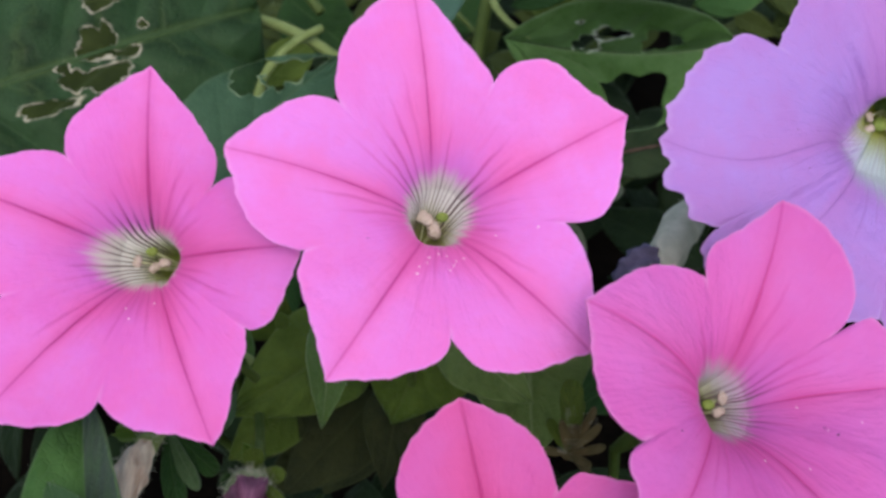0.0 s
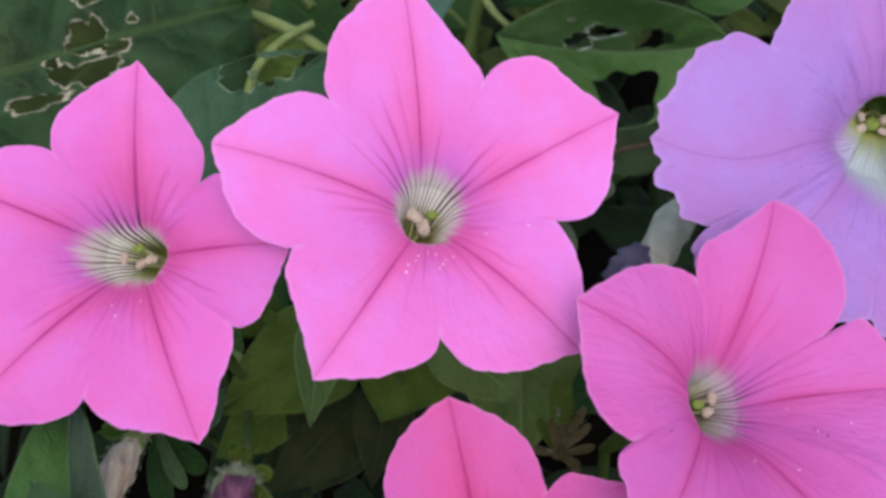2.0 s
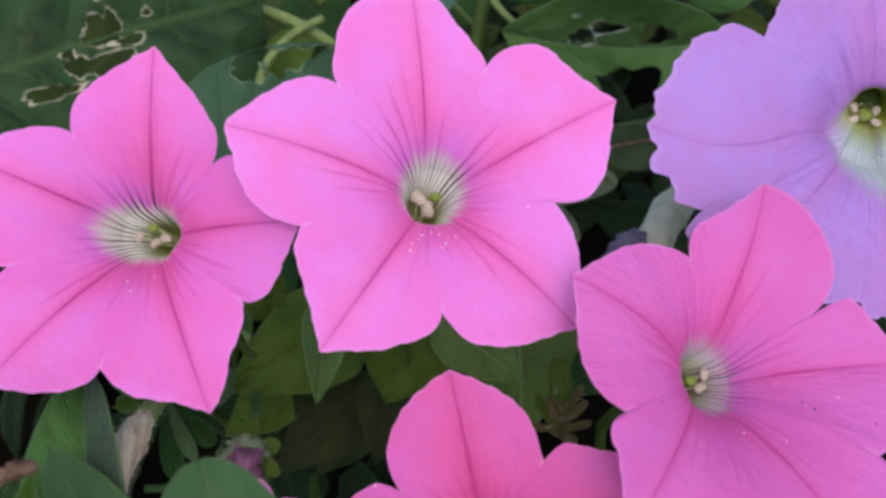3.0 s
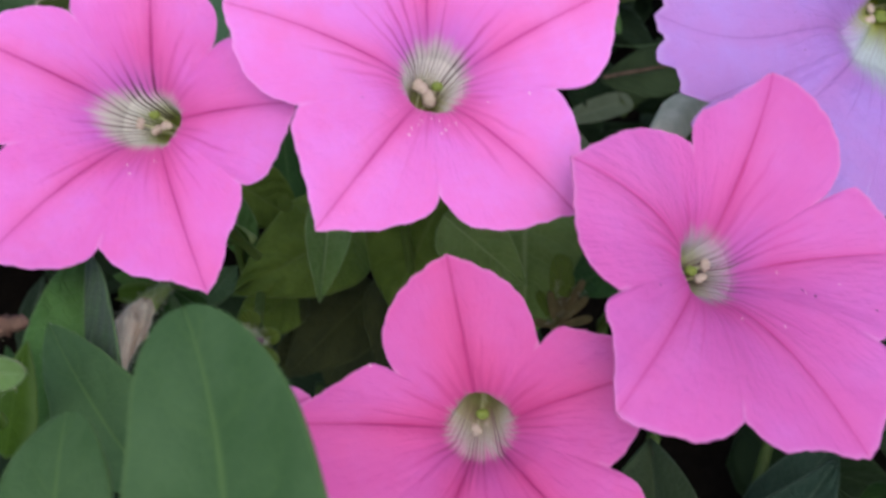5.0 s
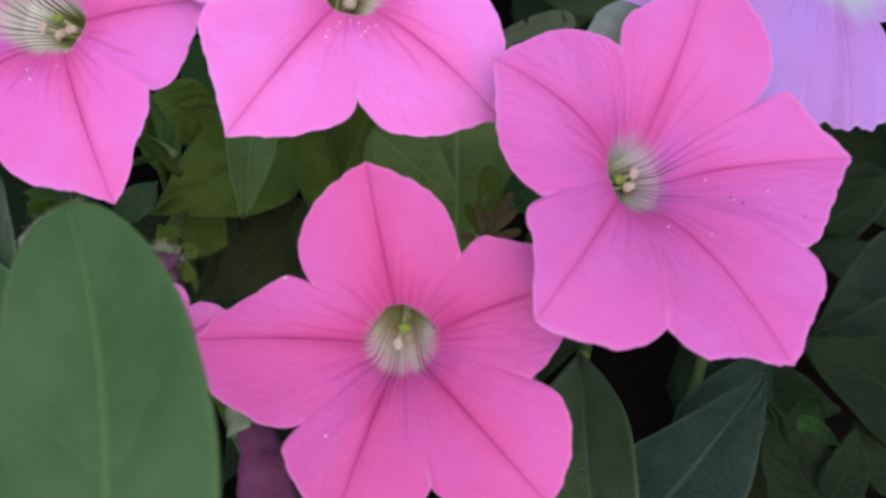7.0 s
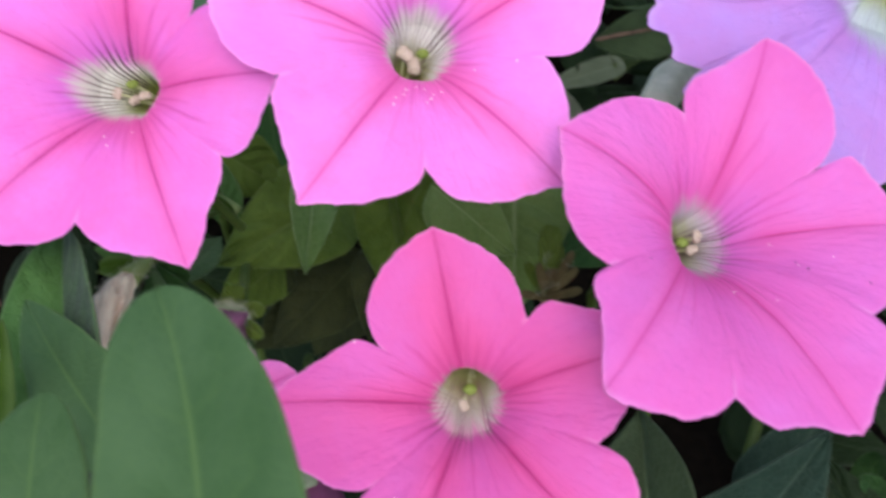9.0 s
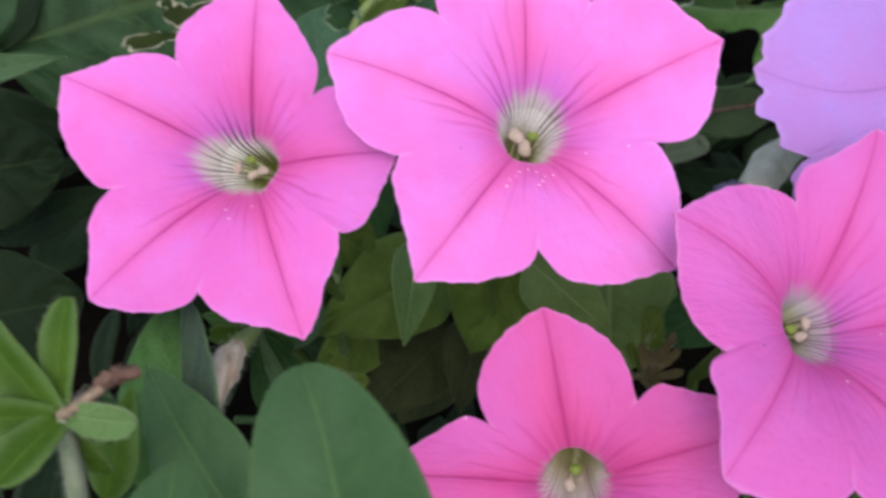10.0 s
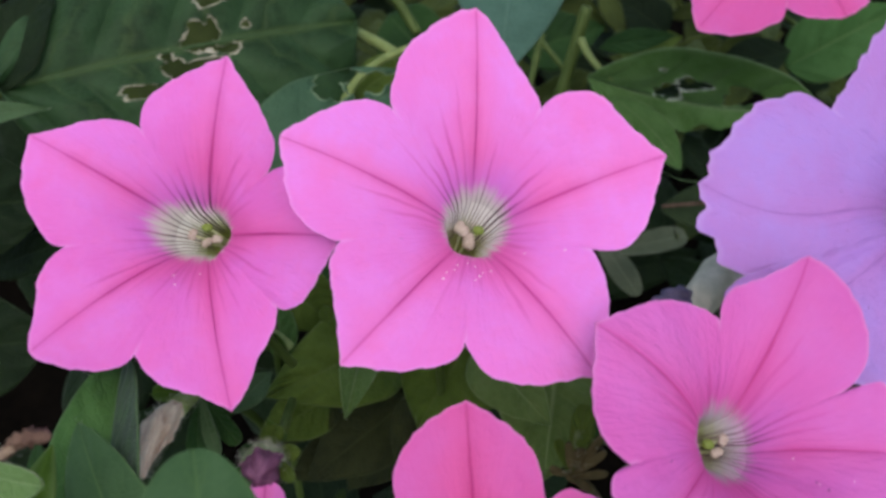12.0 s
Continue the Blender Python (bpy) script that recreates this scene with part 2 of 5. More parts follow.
def plain_material(name, a, b, scale=300, rough=0.6, relief=0.4, stretch=None, through=0.0, shine=0.2):
    n = Nodes(name)
    grain, broad = n.noise(scale, 5, 0.6, None, stretch), n.noise(scale * 0.15, 3)
    colour = n.mix(n.ramp(n.math("ADD", n.math("MULTIPLY", grain, 0.6), n.math("MULTIPLY", broad, 0.4)), 0.3, 0.7), a, b)
    bumped = n.bump(grain, relief, 0.001)
    n.bsdf.inputs["Specular IOR Level"].default_value = shine
    return n.finish(colour, rough, colour if through else None, through, bumped)


PINK = petal_material("pink_petal", (0.755, 0.180, 0.575), (0.71, 0.125, 0.49), (0.74, 0.225, 0.69), (0.80, 0.150, 0.42), (0.52, 0.04, 0.24), 0.30, (0.55, 0.53, 0.48), (0.32, 0.33, 0.10), (0.045, 0.014, 0.022))
ROSE = petal_material("rose_petal", (0.73, 0.150, 0.53), (0.66, 0.105, 0.45), (0.72, 0.19, 0.63), (0.78, 0.130, 0.38), (0.48, 0.035, 0.22), 0.33, (0.60, 0.61, 0.52), (0.25, 0.31, 0.05), (0.045, 0.022, 0.022))
MAUVE = petal_material("mauve_pink_petal", (0.61, 0.115, 0.42), (0.55, 0.086, 0.37), (0.60, 0.138, 0.48), (0.64, 0.113, 0.37), (0.48, 0.038, 0.22), 0.33, (0.37, 0.33, 0.35), (0.28, 0.30, 0.13), (0.10, 0.035, 0.06))
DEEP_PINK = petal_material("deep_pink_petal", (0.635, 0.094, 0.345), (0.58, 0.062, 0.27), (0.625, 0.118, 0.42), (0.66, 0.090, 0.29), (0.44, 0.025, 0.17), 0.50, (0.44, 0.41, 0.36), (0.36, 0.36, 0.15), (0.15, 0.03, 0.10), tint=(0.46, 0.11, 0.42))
LILAC = petal_material("lilac_petal", (0.435, 0.198, 0.555), (0.37, 0.215, 0.63), (0.415, 0.232, 0.63), (0.465, 0.185, 0.51), (0.33, 0.14, 0.46), 0.06, (0.44, 0.52, 0.52), (0.34, 0.38, 0.04), (0.20, 0.12, 0.20), 2.6, (0.33, 0.23, 0.60), 2.4)
POLLEN = plain_material("cream_pollen", (0.36, 0.29, 0.22), (0.55, 0.45, 0.38), 1500, 0.8)
STIGMA = plain_material("green_stigma", (0.13, 0.18, 0.03), (0.22, 0.28, 0.06), 1200, 0.45)
FILAMENT = plain_material("pale_filament", (0.42, 0.46, 0.20), (0.60, 0.60, 0.40), 900, 0.5)
LEAF = leaf_material("leaf_green", (0.012, 0.038, 0.009), (0.026, 0.072, 0.016), (0.045, 0.09, 0.026))
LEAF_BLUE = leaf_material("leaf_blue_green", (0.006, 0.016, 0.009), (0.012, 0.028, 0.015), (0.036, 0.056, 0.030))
LEAF_OLIVE = leaf_material("leaf_olive", (0.058, 0.095, 0.013), (0.105, 0.158, 0.026), (0.105, 0.145, 0.036))
LEAF_FRESH = leaf_material("leaf_fresh", (0.036, 0.082, 0.007), (0.066, 0.130, 0.014), (0.082, 0.155, 0.018), 0.4, relief=0.3, blotch=0.2, ribbed=0.02, down=(0.120, 0.190, 0.065))
LEAF_NEAR = leaf_material("leaf_near", (0.038, 0.088, 0.030), (0.068, 0.130, 0.054), (0.088, 0.158, 0.050), 0.5, 4.0, 0.25, 0.15, 0.10, ribbed=0.16)
LEAF_OLD = leaf_material("leaf_old", (0.007, 0.027, 0.005), (0.036, 0.086, 0.030), (0.060, 0.100, 0.026), 0.42, 5.0, 0.5, 0.4, 0.20, sheen=0.05, ribbed=0.30)
# its grey bloom paints the shaded half of a folded green leaf
LEAF_FOLD_SHADED = leaf_material("leaf_fold_shaded", (0.040, 0.112, 0.022), (0.076, 0.168, 0.044), (0.10, 0.18, 0.06), bloom=(0.050, 0.066, 0.056))
LEAF_ASH = leaf_material("leaf_ash", (0.072, 0.090, 0.052), (0.115, 0.132, 0.085), (0.17, 0.19, 0.12), ribbed=0.03)
LEAF_DEEP = leaf_material("leaf_deep", (0.030, 0.090, 0.020), (0.060, 0.140, 0.042), (0.095, 0.16, 0.055))
LEAF_TEAL = leaf_material("leaf_teal", (0.032, 0.078, 0.040), (0.060, 0.125, 0.068), (0.07, 0.12, 0.06), torn=(0.20, 0.28, 0.16))
LEAF_MIST = leaf_material("leaf_mist", (0.045, 0.105, 0.075), (0.070, 0.145, 0.108), (0.085, 0.16, 0.115), 0.5, ribbed=0.03)
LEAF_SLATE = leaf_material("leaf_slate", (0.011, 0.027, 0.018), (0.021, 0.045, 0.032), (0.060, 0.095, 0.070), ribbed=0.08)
# olive leaf raised in colour to look lit although petals overhang it
LEAF_OLIVE_LIT = leaf_material("leaf_olive_lit", (0.085, 0.135, 0.030), (0.140, 0.205, 0.060), (0.21, 0.27, 0.11))
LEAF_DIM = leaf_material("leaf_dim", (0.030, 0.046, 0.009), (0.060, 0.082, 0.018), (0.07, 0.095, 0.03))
LEAF_SOFT = leaf_material("leaf_soft", (0.080, 0.150, 0.040), (0.125, 0.215, 0.075), (0.25, 0.34, 0.17), ribbed=0.05)
# brown-olive, darkened in colour for the shade low between the flowers
LEAF_BROWN_SHADED = leaf_material("leaf_brown_shaded", (0.017, 0.021, 0.006), (0.036, 0.043, 0.012), (0.045, 0.054, 0.018))
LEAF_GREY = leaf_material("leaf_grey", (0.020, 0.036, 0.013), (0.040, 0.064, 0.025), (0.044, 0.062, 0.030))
LEAF_SAGE = leaf_material("leaf_sage", (0.034, 0.058, 0.026), (0.062, 0.095, 0.048), (0.085, 0.12, 0.065))
LEAF_MID = leaf_material("leaf_mid", (0.046, 0.110, 0.022), (0.088, 0.175, 0.052), (0.14, 0.21, 0.09), torn=(0.44, 0.48, 0.36))
LEAF_CHEWED = leaf_material("leaf_chewed", (0.056, 0.130, 0.026), (0.105, 0.205, 0.066), (0.17, 0.25, 0.12), torn=(0.52, 0.56, 0.46), ribbed=0.10)
# near-black green: deep shade between the plants put into the leaf colour
LEAF_DARK_SHADED = leaf_material("leaf_dark_shaded", (0.004, 0.011, 0.003), (0.010, 0.022, 0.006), (0.018, 0.032, 0.010))
LEAF_PALE = leaf_material("leaf_pale", (0.046, 0.090, 0.034), (0.075, 0.13, 0.058), (0.11, 0.16, 0.085), ribbed=0.04)
STEM = plain_material("stem_green", (0.048, 0.08, 0.014), (0.088, 0.128, 0.032), 300, 0.5, 0.4, (1, 1, 0.15))
STEM_LIGHT = plain_material("stem_light", (0.13, 0.18, 0.05), (0.23, 0.29, 0.10), 300, 0.5, 0.4, (1, 1, 0.15))
LEAF_RIB = plain_material("leaf_rib", (0.028, 0.062, 0.018), (0.045, 0.085, 0.028), 300, 0.5, 0.4)
STEM_PALE = plain_material("stem_pale", (0.12, 0.16, 0.09), (0.22, 0.25, 0.17), 400, 0.6, 0.4, (1, 1, 0.2))
WITHERED = plain_material("withered_brown", (0.06, 0.028, 0.02), (0.19, 0.12, 0.085), 260, 0.75, 0.9, (1, 1, 0.2))
DRY_BUD = plain_material("dry_bud", (0.36, 0.19, 0.10), (0.95, 0.84, 0.66), 620, 0.75, 1.0, (1, 0.10, 1), 0.1)
SEPAL_BROWN = plain_material("sepal_brown", (0.045, 0.042, 0.014), (0.12, 0.095, 0.042), 350, 0.7, 0.7)
WILT_PINK = plain_material("wilted_pink", (0.09, 0.025, 0.06), (0.20, 0.055, 0.13), 220, 0.7, 0.9, (1, 1, 0.2), 0.15)
BUD_MAUVE = plain_material("bud_mauve", (0.10, 0.030, 0.075), (0.33, 0.15, 0.25), 420, 0.7, 0.9, (1, 0.2, 1), 0.1)
WILT_PURPLE = plain_material("wilted_purple", (0.08, 0.07, 0.13), (0.18, 0.16, 0.26), 300, 0.7, 0.9, (1, 1, 0.3), 0.1)
WILT_PALE = plain_material("wilted_pale", (0.42, 0.45, 0.33), (0.64, 0.64, 0.52), 300, 0.7, 0.7, (1, 1, 0.2), 0.1)
HAIR = plain_material("white_hair", (0.50, 0.52, 0.42), (0.66, 0.66, 0.56), 900, 0.6)
# soil taken down to near black, deep shadow put into its colour
SOIL = plain_material("shade_dark_soil", (0.002, 0.0017, 0.0012), (0.006, 0.0046, 0.0032), 260, 0.95, 1.0, shine=0.03)
DRY_STALK = plain_material("dry_stalk", (0.13, 0.085, 0.055), (0.36, 0.27, 0.19), 350, 0.8, 0.9, (1, 1, 0.25))
DARK_SPOT = plain_material("dark_fleck", (0.05, 0.03, 0.05), (0.10, 0.05, 0.10), 1500, 0.8)
SPECK = plain_material("pollen_speck", (0.82, 0.55, 0.68), (0.86, 0.68, 0.74), 1500, 0.7)


# ---- building ----
def mesh_object(name, verts, faces, material, parent=None, label="", uvs=None, normals=None):
    """One mesh object. uvs: a dict of layer name to one (u, v) for each vertex."""
    me = bpy.data.meshes.new(name)
    me.from_pydata([tuple(map(float, v)) for v in verts], [], [tuple(int(i) for i in f) for f in faces])
    me.materials.append(material)
    corner = np.empty(len(me.loops), dtype=np.int32)
    me.loops.foreach_get("vertex_index", corner)
    for layer in uvs or ():
        me.uv_layers.new(name=layer)
        me.uv_layers[layer].data.foreach_set("uv", np.asarray(uvs[layer], dtype=np.float32)[corner].ravel())
    me.polygons.foreach_set("use_smooth", np.ones(len(me.polygons), dtype=bool))
    me.update()
    if normals is not None:
        me.normals_split_custom_set_from_vertices(np.asarray(normals).tolist())
    ob = new(name, me)
    if parent is not None:
        ob.parent = parent
    if label:
        ob["label"] = label
    return ob


def sheet(grid, thick, up):
    """A thin sheet with two sides and a rim from a grid of points (rows, columns, 3): vertices and faces."""
    r, c = grid.shape[:2]
    front, back = grid.reshape(-1, 3), (grid - np.asarray(up) * thick).reshape(-1, 3)
    i = np.arange(r * c).reshape(r, c)
    a, b, d, e = i[:-1, :-1].ravel(), i[:-1, 1:].ravel(), i[1:, 1:].ravel(), i[1:, :-1].ravel()
    faces = [*zip(a, b, d, e), *((w + r * c, z + r * c, y + r * c, x + r * c) for x, y, z, w in zip(a, b, d, e))]
    ring = [*i[0, :], *i[1:, -1], *i[-1, -2::-1], *i[-2:0:-1, 0]]
    faces += [(q, p, p + r * c, q + r * c) for p, q in zip(ring, ring[1:] + ring[:1])]
    return np.concatenate([front, back]), faces


def tube(points, radii, sides=10, closed=True):
    """Vertices and faces of a round tube along points, with a radius at each."""
    pts = np.asarray(points, float)
    ways = np.gradient(pts, axis=0)
    ways /= np.linalg.norm(ways, axis=1)[:, None] + 1e-12
    ref = np.array([0.3, 0.9, 0.31])
    verts, faces = [], []
    for p, w, r in zip(pts, ways, radii):
        a = np.cross(w, ref)
        a /= np.linalg.norm(a) + 1e-12
        b = np.cross(w, a)
        for k in range(sides):
            t = 2 * math.pi * k / sides
            verts.append(p + r * (math.cos(t) * a + math.sin(t) * b))
    for i in range(len(pts) - 1):
        for k in range(sides):
            faces.append((i * sides + k, i * sides + (k + 1) % sides, (i + 1) * sides + (k + 1) % sides, (i + 1) * sides + k))
    if closed:
        faces.append(tuple(range(sides))[::-1])
        faces.append(tuple((len(pts) - 1) * sides + k for k in range(sides)))
    return np.array(verts), faces


def arc(a, b, bow, steps=14):
    """Points from a to b, bent by the vector bow at the middle."""
    a, b, bow = (np.asarray(v, float) for v in (a, b, bow))
    s = np.linspace(0, 1, steps)[:, None]
    return a + (b - a) * s + bow * 4 * s * (1 - s)


def blob(centre, axes, sides=10, rings=7, rough=0.0, seed=0):
    """A rounded lump; axes: three half-axis vectors."""
    rng = np.random.default_rng(seed)
    verts, faces = [], []
    for i in range(rings + 1):
        p = math.pi * i / rings
        for k in range(sides):
            t = 2 * math.pi * k / sides
            s = 1 + rough * rng.uniform(-1, 1)
            verts.append(np.asarray(centre) + s * (math.sin(p) * (math.cos(t) * np.asarray(axes[0]) + math.sin(t) * np.asarray(axes[1])) + math.cos(p) * np.asarray(axes[2])))
    for i in range(rings):
        for k in range(sides):
            faces.append((i * sides + k, i * sides + (k + 1) % sides, (i + 1) * sides + (k + 1) % sides, (i + 1) * sides + k))
    return np.array(verts), faces


def join(pieces):
    verts, faces, n = [], [], 0
    for v, f in pieces:
        verts.extend(v)
        faces.extend(tuple(i + n for i in q) for q in f)
        n += len(v)
    return verts, faces


def pchip(x, y, at):
    """A smooth curve through the points that never overshoots them."""
    x, y = np.asarray(x, float), np.asarray(y, float)
    h, s = np.diff(x), np.diff(y) / np.diff(x)
    m = np.zeros(len(x))
    m[0], m[-1] = s[0], s[-1]
    for i in range(1, len(x) - 1):
        if s[i - 1] * s[i] > 0:
            m[i] = 2 * s[i - 1] * s[i] / (s[i - 1] + s[i])
    k = np.clip(np.searchsorted(x, at) - 1, 0, len(h) - 1)
    t = (at - x[k]) / h[k]
    return y[k] * (1 + 2 * t) * (1 - t) ** 2 + m[k] * h[k] * t * (1 - t) ** 2 + y[k + 1] * t * t * (3 - 2 * t) - m[k + 1] * h[k] * t * t * (1 - t)


def frame_of(facing):
    """Right, up and outward for a thing that faces that way, as columns."""
    n = np.asarray(facing, float) / np.linalg.norm(facing)
    ex = np.array([1.0, 0, 0]) - n[0] * n
    ex /= np.linalg.norm(ex)
    return np.stack([ex, np.cross(n, ex), n], 1)


FRACTIONS = (0.0, 0.07, 0.2, 0.4, 0.6, 0.8, 1.0)
HALF, RINGS = 28, 26


def flower(label, centre, facing, petals, mouth=5.6, lean=(0.0, 0.0), limb=PINK, cup=1.2, wave=0.9, seed=1, lines=lambda a: 0.7, roll_back=0.35, name="petunia_flower", root=(0, 0), specks=(), spots=(), frill=0.005, oval=(1.0, 1.0), anthers=((-0.3, 0.0), (0.1, -0.3)), stigma=(0.2, 0.2), sunk=0.6, anther_size=0.24, pale=None, belly=(0, 0, 0, 0, 0), lift=(0, 0, 0, 0, 0), bends=(0, 0, 0, 0, 0), creases=0.30, deep=1.0):
    """A petunia. petals: for each, the cleft before it (degrees, mm from the centre), its tip (degrees, mm) and how far its two
    sides reach at five steps on the way from cleft to tip. mouth: the throat's radius in mm; lean: how far
    the tube runs aside for each mm that it runs down; cup: mm by which the limb hollows towards the throat; oval: the mouth's
    stretch across and up; pale: how far the pale eye spreads over the limb on each side, in the mouth's radius; belly: mm by which each petal
    bulges half way out; lift: mm by which its end stands above the flower's plane; bends: degrees by which each midrib bows; creases: mm of the folds that run out of the throat; deep: how far down the tube runs."""
    pale = pale or (lambda a: 0.3 * lines(a))
    slant, side_of = min(1.0, math.hypot(*lean)), math.atan2(lean[1], lean[0])

    def rim_at(angle):
        a = np.radians(angle)
        return 1.15 * mouth / np.hypot(np.cos(a) / oval[0], np.sin(a) / oval[1])

    rng = np.random.default_rng(seed)
    top = tagged(new(name), label, "flower", "flowers in the bed")
    axes = frame_of(facing)
    top.matrix_world = Matrix.Translation(centre) @ Matrix(axes.tolist()).to_4x4()
    count = len(petals)
    waves = rng.uniform(-1, 1, (count, 4))
    folds = [(rng.uniform(0, 360), rng.uniform(0.9, 2.2), rng.uniform(-1, 1), rng.uniform(0.0, 0.45)) for _ in range(34)]
    columns = []
    for k, (na, nr, ta, tr, left, right) in enumerate(petals):
        nb, nrb = petals[(k + 1) % count][:2]
        while nb < ta:
            nb += 360
        for side, (a0, r0, mid) in enumerate(((na, nr, left), (nb, nrb, right))):
            s = np.linspace(0, 1, HALF + 1) ** 1.5
            # a cleft cut in between the two lobes
            radius = pchip(np.sqrt(FRACTIONS), (r0, *mid, tr), np.sqrt(s))
            ang = a0 + (ta - a0) * s
            u = (s - 1) if side == 0 else (1 - s)
            columns.append((k, side, ang, radius, u, a0, ta))
    depth = np.linspace(0, 1, RINGS)
    shared = [waves[k] for k in range(count)]
    reach_out = max(p[3] for p in petals) * 0.97

    def height(rho, f, u, k, angle):
        """Millimetres above the flower's plane."""
        toward = slant * np.cos(np.radians(angle) - side_of)
        e = np.exp(-(rho - rim_at(angle)) / (0.55 * mouth * (1 - 0.45 * toward)))
        near = np.clip(1 - (rho - rim_at(angle)) / (reach_out - rim_at(angle)), 0, 1)
        z = -0.32 * mouth * (1 - 0.7 * toward) * e - cup * (1 - 0.1 * toward) * near ** 2.3
        body = 1 - np.abs(u)
        z = z + wave * f * f * (shared[k][0] * np.sin(math.pi * u) * body + 0.9 * shared[k][1] * np.cos(1.5 * math.pi * u) * body)
        z = z - roll_back * f ** 4 * (0.35 + 0.65 * body ** 2)
        # a furrow along the midrib with a low swelling beside it, and a soft pleat running in from each cleft
        away = np.abs(u) * rho * 0.62
        z = z - 0.34 * np.exp(-((away / 1.1) ** 2)) * (1 - 0.6 * f) + 0.30 * np.exp(-(((away - 3.2) / 2.2) ** 2)) * f * (1 - 0.5 * f)
        z = z + 0.22 * np.exp(-(((1 - np.abs(u)) * rho * 0.62) / 2.2) ** 2) * np.clip(f * 1.6, 0, 1) - 0.35 * np.exp(-(((1 - np.abs(u)) * rho * 0.62) / 0.9) ** 2) * np.clip(f * 1.3 - 0.25, 0, 1)
        z = z - 0.48 * shared[k][2] * np.tanh(u * rho * 0.62 / 0.8) * (1 - np.abs(u)) * f * (1 - 0.5 * f)
        z = z + belly[k % count] * 4 * f * (1 - f) * (1 - u * u)
        z = z + lift[k % count] * f * f * (1 - u * u)
        for fa, fw, fs, fr in folds:
            gap = ((angle - fa + 180) % 360 - 180) * (math.pi / 180) * rho
            z = z + creases * fs * np.exp(-((gap / fw) ** 2)) * np.exp(-(((f - fr) / 0.25) ** 2))
        return z + 0.18 * np.sin(angle * 0.21 + 3 * f + seed) * f

    limbs = []
    for k in range(count):
        (_, _, a1, r1, u1, _, _), (_, _, a2, r2, u2, _, _) = columns[2 * k], columns[2 * k + 1]
        ang, rad = np.concatenate([a1, a2[::-1][1:]]), np.concatenate([r1, r2[::-1][1:]])
        u = np.concatenate([u1, u2[::-1][1:]])
        grit = 1 + frill * (np.sin(ang * 0.83 + seed) + 0.6 * np.sin(ang * 1.9 + 2 * seed)) * (1 - np.abs(u)) ** 0.3
        F, A, U = depth[:, None] + 0 * ang, ang[None] + 0 * depth[:, None], u[None] + 0 * depth[:, None]
        rim0 = rim_at(ang)
        rho = rim0 + (np.maximum(rad * grit, rim0 + 2)[None] - rim0) * F
        A = A + bends[k] * np.sin(math.pi * np.clip(F, 0, 1)) * (1 - U * U)
        z = height(rho, F, U, k, A)
        limbs.append((np.stack([rho * np.cos(np.radians(A)), rho * np.sin(np.radians(A)), z], -1) * 0.001, F, U, rho, ang))
    # the throat: a wide funnel that narrows into the tube
    ang = np.concatenate([x[4][:-1] for x in limbs])
    u = np.concatenate([x[2][0, :-1] for x in limbs])
    s = np.linspace(0, 1, 22)
    steps = (0, 0.15, 0.35, 0.55, 0.7, 1)
    narrow = np.interp(s, steps, (1.0, 0.84, 0.66, 0.52, 0.43, 0.36))
    rho = rim_at(ang)[None] * narrow[:, None]
    fall = deep * mouth * np.interp(s, steps, (0, 0.25, 0.58, 1.02, 1.48, 2.4))
    aside = mouth * np.interp(s, (0, 0.12, 0.7, 1), (0, 0.08, 1.0, 1.5))
    edge_z = np.concatenate([x[0][0, :-1, 2] for x in limbs]) * 1000
    z = edge_z[None] + (edge_z.mean() - edge_z)[None] * s[:, None] - fall[:, None]
    bulge = 1 + 0.07 * np.sin(math.pi * np.clip(s * 1.6, 0, 1))[:, None] * np.cos(math.pi * u)[None]
    rho = rho * bulge
    down = aside[:, None]
    grid = np.stack([rho * np.cos(np.radians(ang)) + lean[0] * down, rho * np.sin(np.radians(ang)) + lean[1] * down, z], -1) * 0.001
    # one set of normals for limb and throat, so that no seam shows between them
    whole = np.concatenate([grid[::-1][:-1], np.concatenate([x[0][:, :-1] for x in limbs], 1)])
    across = np.roll(whole, -1, 1) - np.roll(whole, 1, 1)
    normal = np.cross(np.gradient(whole, axis=0), across)
    normal /= np.linalg.norm(normal, axis=-1)[..., None] + 1e-12
    width = limbs[0][0].shape[1] - 1
    for k, (limb_grid, F, U, r, a) in enumerate(limbs):
        verts, faces = sheet(limb_grid, 0.00035, (0, 0, 1))
        pick = np.arange(k * width, (k + 1) * width + 1) % normal.shape[1]
        mine = normal[len(s) - 1 :][:, pick].reshape(-1, 3)
        reach = np.array([[lines(x % 360) for x in a]]) + 0 * F
        uv = np.tile(np.stack([(U + 1) / 2, F], -1).reshape(-1, 2), (2, 1))
        uv2 = np.tile(np.stack([r / 50, reach], -1).reshape(-1, 2), (2, 1))
        wide = np.array([[pale(x % 360) / 4 + 0.5 for x in a]]) + 0 * F
        uv3 = np.tile(np.stack([r / rim_at(a)[None] * 0.115, wide], -1).reshape(-1, 2), (2, 1))
        uv4 = np.tile(np.stack([(U + 1) / 2 + k + 5 * seed, 0 * F], -1).reshape(-1, 2), (2, 1))
        mesh_object("petal", verts, [f[::-1] for f in faces], limb, top, uvs={"petal": uv, "mouth": uv2, "eye": uv3, "vein": uv4}, normals=np.concatenate([mine, -mine]))
    m = len(ang)
    faces = [(i * m + j, (i + 1) * m + j, (i + 1) * m + (j + 1) % m, i * m + (j + 1) % m)[::-1] for i in range(21) for j in range(m)]
    faces.append(tuple(21 * m + j for j in range(m)))
    reach = np.array([[lines(a % 360) for a in ang]]) + 0 * s[:, None]
